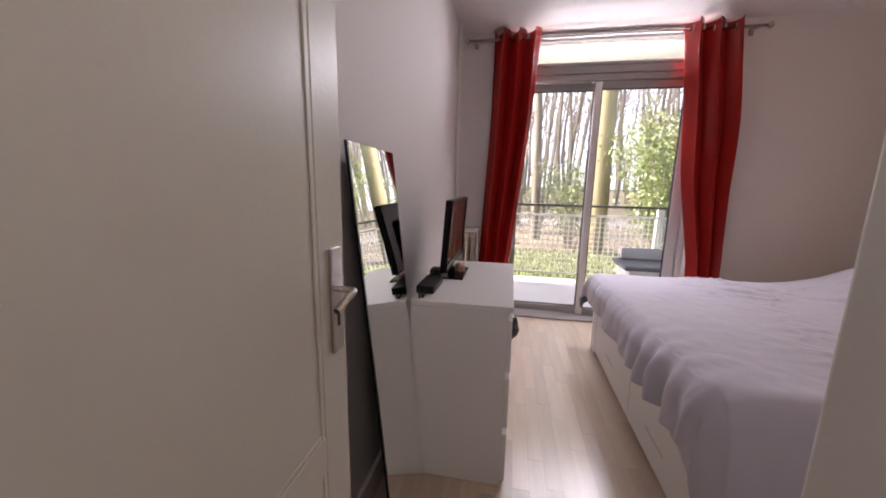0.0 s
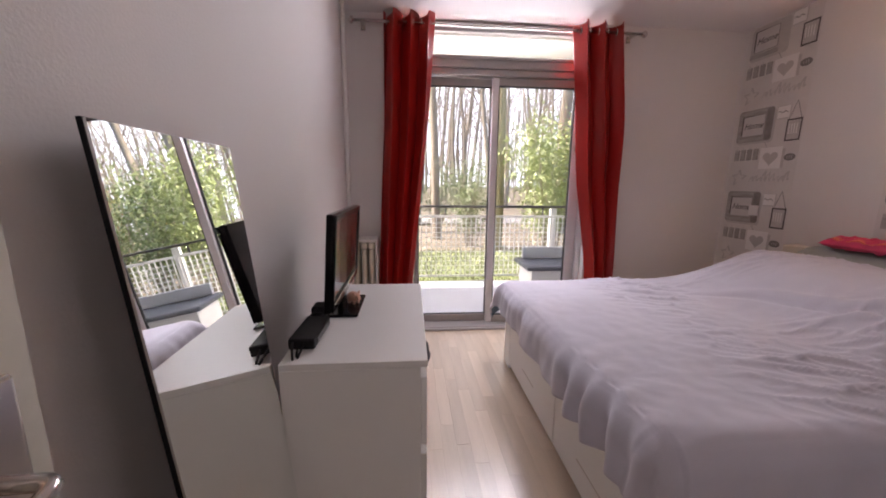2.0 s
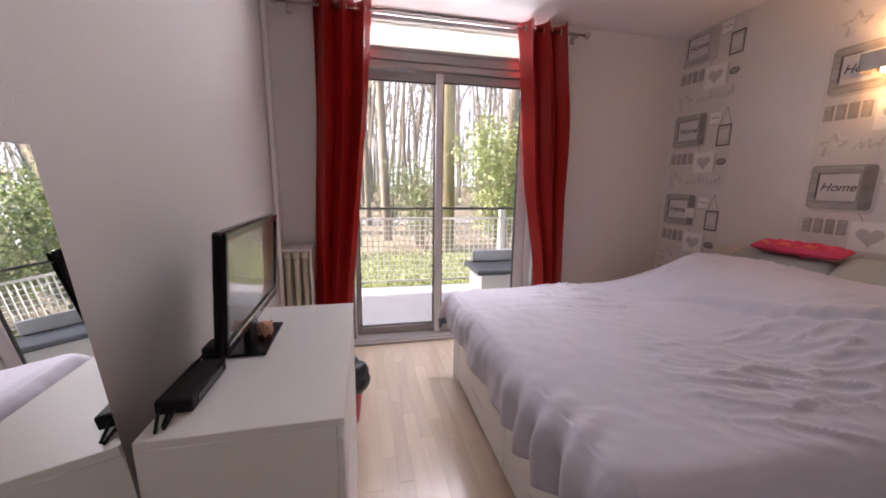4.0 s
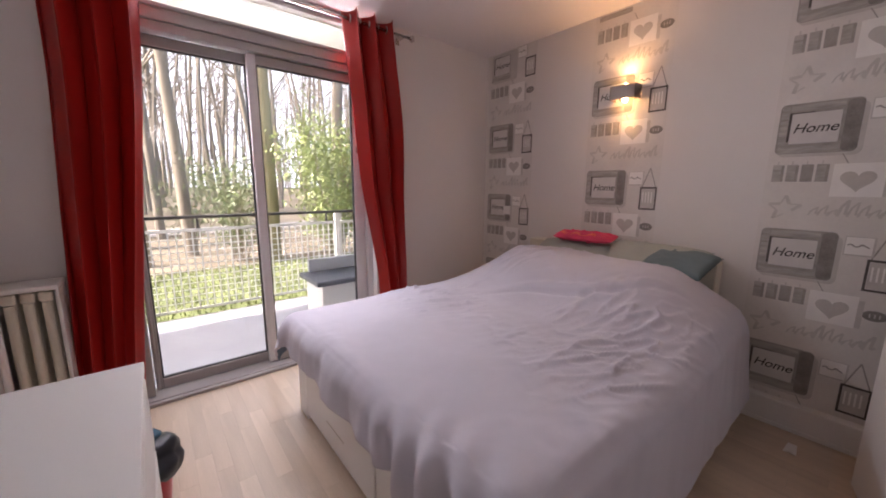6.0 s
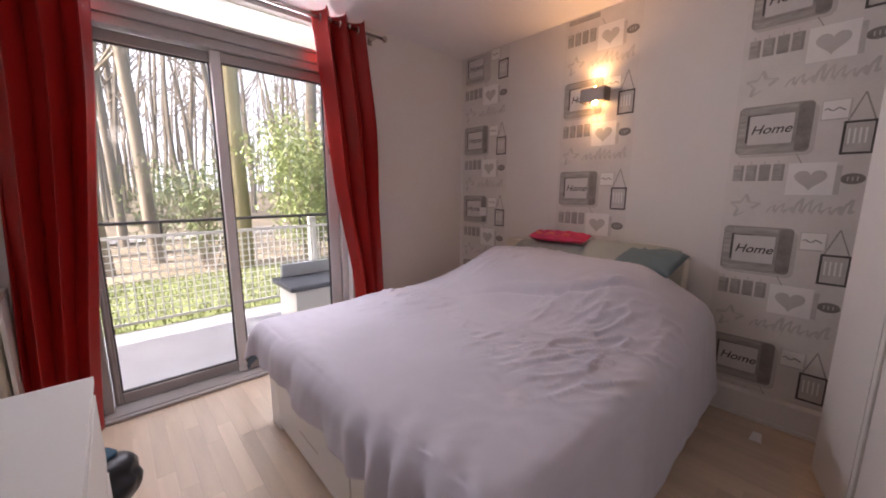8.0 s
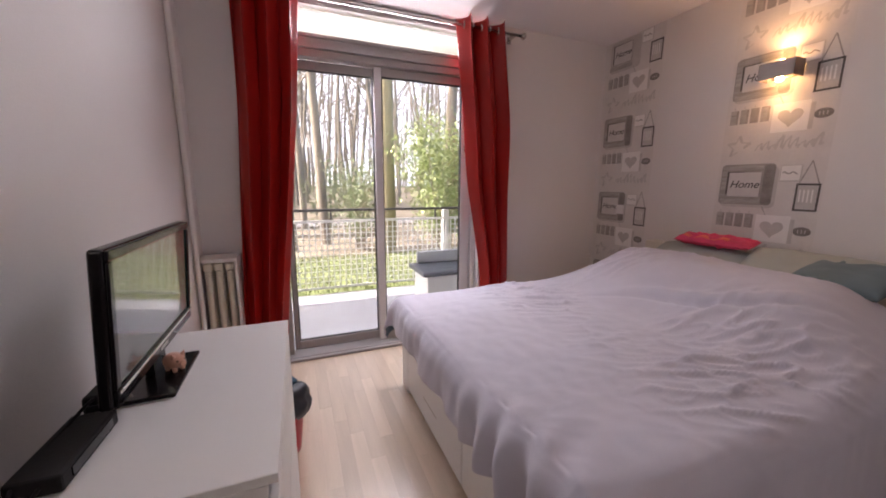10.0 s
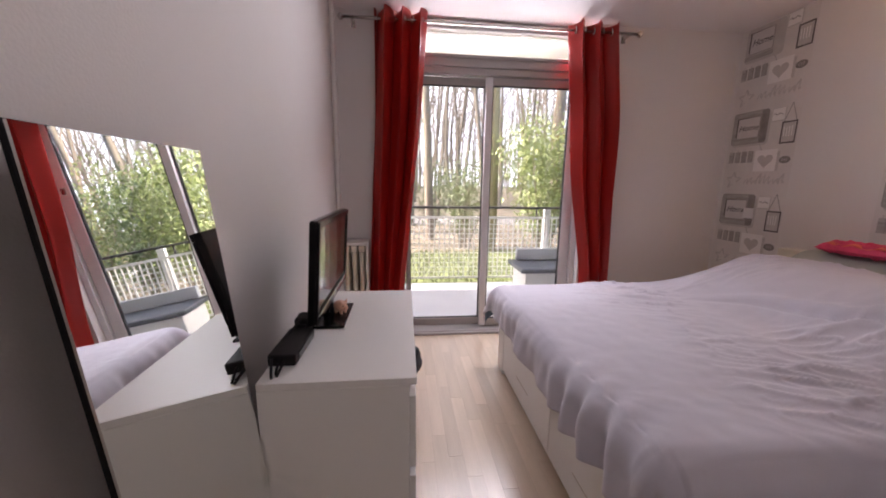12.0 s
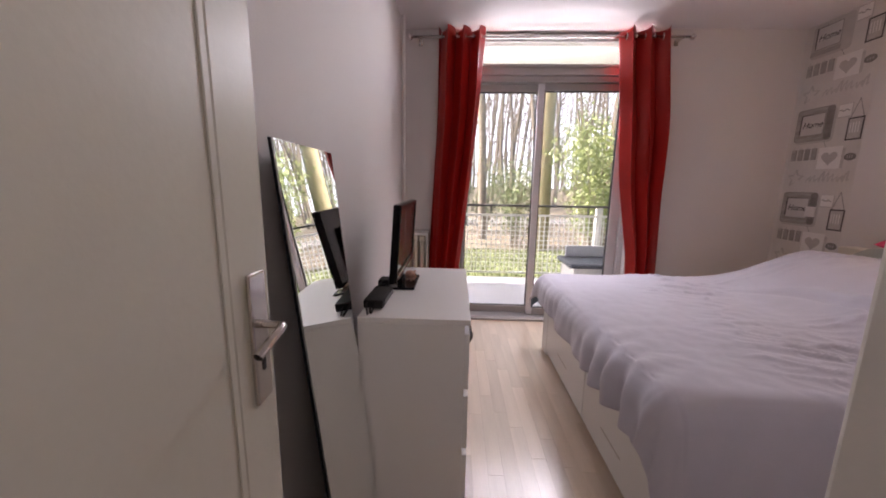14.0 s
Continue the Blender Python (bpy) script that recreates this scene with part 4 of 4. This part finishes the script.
def grass():
    rng = random.Random(7)
    vs, fs = [], []
    for i in range(42000):
        x, y = rng.uniform(-9, 14), 5.34 + 3.6 * rng.random() ** 1.2
        z = hill(x, y) + 0.0
        h, a, w = rng.uniform(0.03, 0.09), rng.uniform(0, math.tau), rng.uniform(0.006, 0.014)
        dx, dy = math.cos(a) * w, math.sin(a) * w
        k = len(vs)
        vs += [(x - dx, y - dy, z), (x + dx, y + dy, z), (x + dy * 3, y - dx * 3, z + h)]
        fs.append((k, k + 1, k + 2))
    me = bpy.data.meshes.new("grass")
    me.from_pydata(vs, [], fs)
    me.materials.append(M_GRASS)
    return tagged(new("grass", me), "bright green lawn grass behind the fence", "grass", kind="stuff")
grass()
structure(part("lawn", grid(lambda u, v: (-12 + 30 * u, 5.33 + 3.4 * v, hill(-12 + 30 * u, 5.33 + 3.4 * v) + 0.012), 20, 12), M_GRASS), "green lawn strip", "lawn")

def tree_mesh(rng, H, r, limbs, bark, lean):
    vs, fs = [], []
    def limb(p, d, L, r0, r1, segs, n=7, wob=0.12):
        p, d = Vector(p), Vector(d).normalized()
        ring0, pts = None, []
        for k in range(n + 1):
            t = k / n
            rr = r0 + (r1 - r0) * t
            side = d.orthogonal().normalized()
            up = d.cross(side)
            base = len(vs)
            for s in range(segs):
                a = s / segs * math.tau
                vs.append(tuple(p + (side * math.cos(a) + up * math.sin(a)) * rr))
            if ring0 is not None:
                for s in range(segs):
                    fs.append((ring0 + s, ring0 + (s + 1) % segs, base + (s + 1) % segs, base + s))
            ring0 = base
            pts.append((p.copy(), d.copy(), rr))
            p = p + d * (L / n)
            d = (d + Vector((rng.uniform(-1, 1), rng.uniform(-1, 1), rng.uniform(-.3, .6))) * wob).normalized()
        return pts
    trunk = limb((0, 0, -0.3), (lean[0], lean[1], 1), H, r, r * 0.25, 12, 12, 0.05)
    ntrunk = len(fs)
    for i in range(limbs):
        p, d, rr = trunk[rng.randint(4, 11)]
        a = rng.uniform(0, math.tau)
        pts = limb(p, (math.cos(a), math.sin(a), rng.uniform(0.5, 1.4)), H * rng.uniform(0.15, 0.35), rr * 0.5, rr * 0.08, 5, 6, 0.22)
        for j in range(4):
            q, d2, r2 = pts[rng.randint(2, 6)]
            a = rng.uniform(0, math.tau)
            limb(q, (math.cos(a), math.sin(a), rng.uniform(0.3, 1.2)), H * rng.uniform(0.06, 0.14), r2 * 0.5, 0.006, 3, 4, 0.25)
    return vs, fs, ntrunk

TREES = []
def tree(x, y, H, r, limbs, bark, lean=(0, 0), seed=0, label="bare grey-barked woodland tree"):
    rng = random.Random(seed)
    vs, fs, nt = tree_mesh(rng, H, r, limbs, bark, lean)
    t = empty("tree", (x, y, hill(x, y)))
    for nm, f in (("trunk", fs[:nt]), ("limbs", fs[nt:])):
        me = bpy.data.meshes.new(nm)
        me.from_pydata(vs, [], f)
        me.materials.append(bark)
        for p in me.polygons:
            p.use_smooth = True
        o = new(nm, me)
        o.parent = t
    return tagged(t, label, "tree", "bare trees of the wood")

tree(2.02, 8.9, 17, 0.21, 12, M_BARKY, (0.02, 0.0), 3, "thick tree with yellowish bark near the fence")
tree(0.05, 9.9, 15, 0.13, 14, M_BARK, (-0.06, 0), 5)
tree(0.85, 10.8, 15, 0.13, 12, M_BARK, (-0.05, 0.0), 6)
tree(4.9, 12.0, 16, 0.20, 12, M_BARK, (0.02, 0), 8)
rng = random.Random(21)
protos = [tree(-30 + k * 4, 45, 15 + k % 3, 0.10 + 0.02 * (k % 3), 18, M_BARK, (rng.uniform(-.06, .06), rng.uniform(-.05, .05)), 40 + k) for k in range(5)]
for i in range(120):
    y = 12 + 42 * rng.random() ** 0.9
    x = rng.uniform(-0.75, 1.25) * y * 0.95
    o = copy_thing(protos[i % 5], pose(x, y, hill(x, y), 0, 0, rng.uniform(0, 360)))
    s = rng.uniform(0.75, 1.25)
    o.scale = (s, s, s * rng.uniform(0.9, 1.15))

def bush(x, y, w, h, n, seed, leafmat, label, stems=9):
    rng = random.Random(seed)
    b = empty("bush", (x, y, hill(x, y)))
    bm = bmesh.new()
    tips = []
    for i in range(stems):
        a = rng.uniform(0, math.tau)
        p = Vector((rng.uniform(-.1, .1) * w, rng.uniform(-.1, .1) * w, -0.05))
        d = Vector((math.cos(a) * 0.5 * w / h, math.sin(a) * 0.5 * w / h, 1)).normalized()
        for k in range(6):
            q = p + d * h * rng.uniform(0.12, 0.18)
            tube(bm, p, q, 0.018 * (1 - k / 7), 0.018 * (1 - (k + 1) / 7), 5)
            d = (d + Vector((rng.uniform(-1, 1), rng.uniform(-1, 1), rng.uniform(-.2, .5))) * 0.28).normalized()
            p = q
            if k > 0:
                tips.append(p.copy())
    part("stem", bm, M_BARK, b)
    vs, fs = [], []
    for i in range(n):
        c = rng.choice(tips) + Vector((rng.gauss(0, .16), rng.gauss(0, .16), rng.gauss(0, .15))) * (0.6 + 0.4 * w)
        nrm = Vector((rng.uniform(-1, 1), rng.uniform(-1, 1), rng.uniform(0.1, 1))).normalized()
        s = nrm.orthogonal().normalized()
        s.rotate(Matrix.Rotation(rng.uniform(0, math.tau), 3, nrm))
        t = nrm.cross(s)
        L, W = rng.uniform(0.05, 0.10), rng.uniform(0.012, 0.024)
        k = len(vs)
        vs += [tuple(c - s * L / 2), tuple(c + t * W), tuple(c + s * L / 2 - nrm * 0.012), tuple(c - t * W)]
        fs.append((k, k + 1, k + 2, k + 3))
    me = bpy.data.meshes.new("leaves")
    me.from_pydata(vs, [], fs)
    me.materials.append(leafmat)
    o = new("leaves", me)
    o.parent = b
    return tagged(b, label, "bush", "evergreen bushes")
bush(3.05, 8.0, 1.5, 3.0, 6500, 1, M_LEAF2, "tall sunlit evergreen bush behind the fence", 16)
bush(4.2, 8.6, 1.9, 2.8, 7000, 2, M_LEAF, "dense evergreen bush behind the fence", 18)
bush(1.55, 9.4, 1.2, 2.3, 2000, 3, M_LEAF, "thin evergreen shrub beside a tree", 12)
bush(5.6, 9.6, 1.8, 2.8, 5000, 4, M_LEAF2, "sunlit evergreen bush at the wood edge", 14)
bush(1.0, 12.5, 1.5, 2.2, 1500, 7, M_LEAF, "loose green shrub in the wood", 11)
bush(-1.2, 15.5, 1.8, 1.6, 1300, 5, M_LEAF, "loose green shrub in the wood", 11)
bush(2.6, 16.0, 2.4, 2.4, 2000, 6, M_LEAF, "loose green shrub in the wood", 12)
bush(6.5, 15.0, 2.6, 3.2, 3000, 8, M_LEAF, "loose green shrub in the wood", 12)
bush(-3.0, 18.0, 2.6, 2.8, 2500, 9, M_LEAF, "loose green shrub in the wood", 12)

def far_wood():
    rng = random.Random(77)
    vs, fs = [], []
    def stick(p, d, L, r0, r1, n):
        ring = None
        for k in range(n + 1):
            b = len(vs)
            rr = r0 + (r1 - r0) * k / n
            for s in range(4):
                a = s * math.pi / 2
                vs.append((p.x + rr * math.cos(a), p.y + rr * math.sin(a), p.z))
            if ring is not None:
                for s in range(4):
                    fs.append((ring + s, ring + (s + 1) % 4, b + (s + 1) % 4, b + s))
            ring = b
            p = p + d * (L / n)
            d = (d + Vector((rng.uniform(-1, 1), rng.uniform(-1, 1), 0.2)) * 0.09).normalized()
        return p
    for i in range(270):
        y = 22 + 45 * rng.random()
        x = rng.uniform(-0.5, 1.15) * y
        r = rng.uniform(0.05, 0.16)
        base = Vector((x, y, hill(x, y) - 0.2))
        H = rng.uniform(9, 17)
        stick(base, Vector((rng.uniform(-.08, .08), 0, 1)), H, r, r * 0.3, 7)
        for j in range(9):
            q = base + Vector((0, 0, H * rng.uniform(0.15, 0.9)))
            stick(q, Vector((rng.uniform(-1, 1), rng.uniform(-1, 1), rng.uniform(0.4, 1.4))).normalized(), rng.uniform(1.2, 3.5), r * 0.35, 0.012, 4)
    me = bpy.data.meshes.new("far_wood")
    me.from_pydata(vs, [], fs)
    me.materials.append(M_BARK)
    return tagged(new("far_wood", me), "thin bare trunks and branches deep in the wood", "trees", kind="stuff")
far_wood()

# ---- bright hazy sky behind the wood ----
bd = part("backdrop", grid(lambda u, v: (-120 + 290 * u, 75.0, -8 + 85 * v), 4, 4), glow_mat("bright_haze", (1.0, 0.985, 0.985), 0.18))
structure(bd, "bright white hazy sky behind the trees", "sky")

# ---- floor strips ----
def strips():
    bm = boxed(-0.0347, 0.0347, -0.298, 0.298, -0.0078, 0.0, 0.0003)
    me = bpy.data.meshes.new("plank")
    bm.to_mesh(me)
    bm.free()
    me.materials.append(M_FLOOR)
    rng = random.Random(5)
    x = XW + 0.035
    while x < XE + 0.03:
        y = -0.2 - rng.uniform(0, 0.6) + 0.3
        while y - 0.298 < 3.62:
            if (x < CX or y > CY - 0.25):
                o = new("plank", me)
                o.parent = floor
                a, b = y - 0.298, min(y + 0.298, 3.665)
                o.location, o.scale = (x, (a + b) / 2, 0), (1, (b - a) / 0.596, 1)
            y += 0.5965
        x += 0.0695
strips()
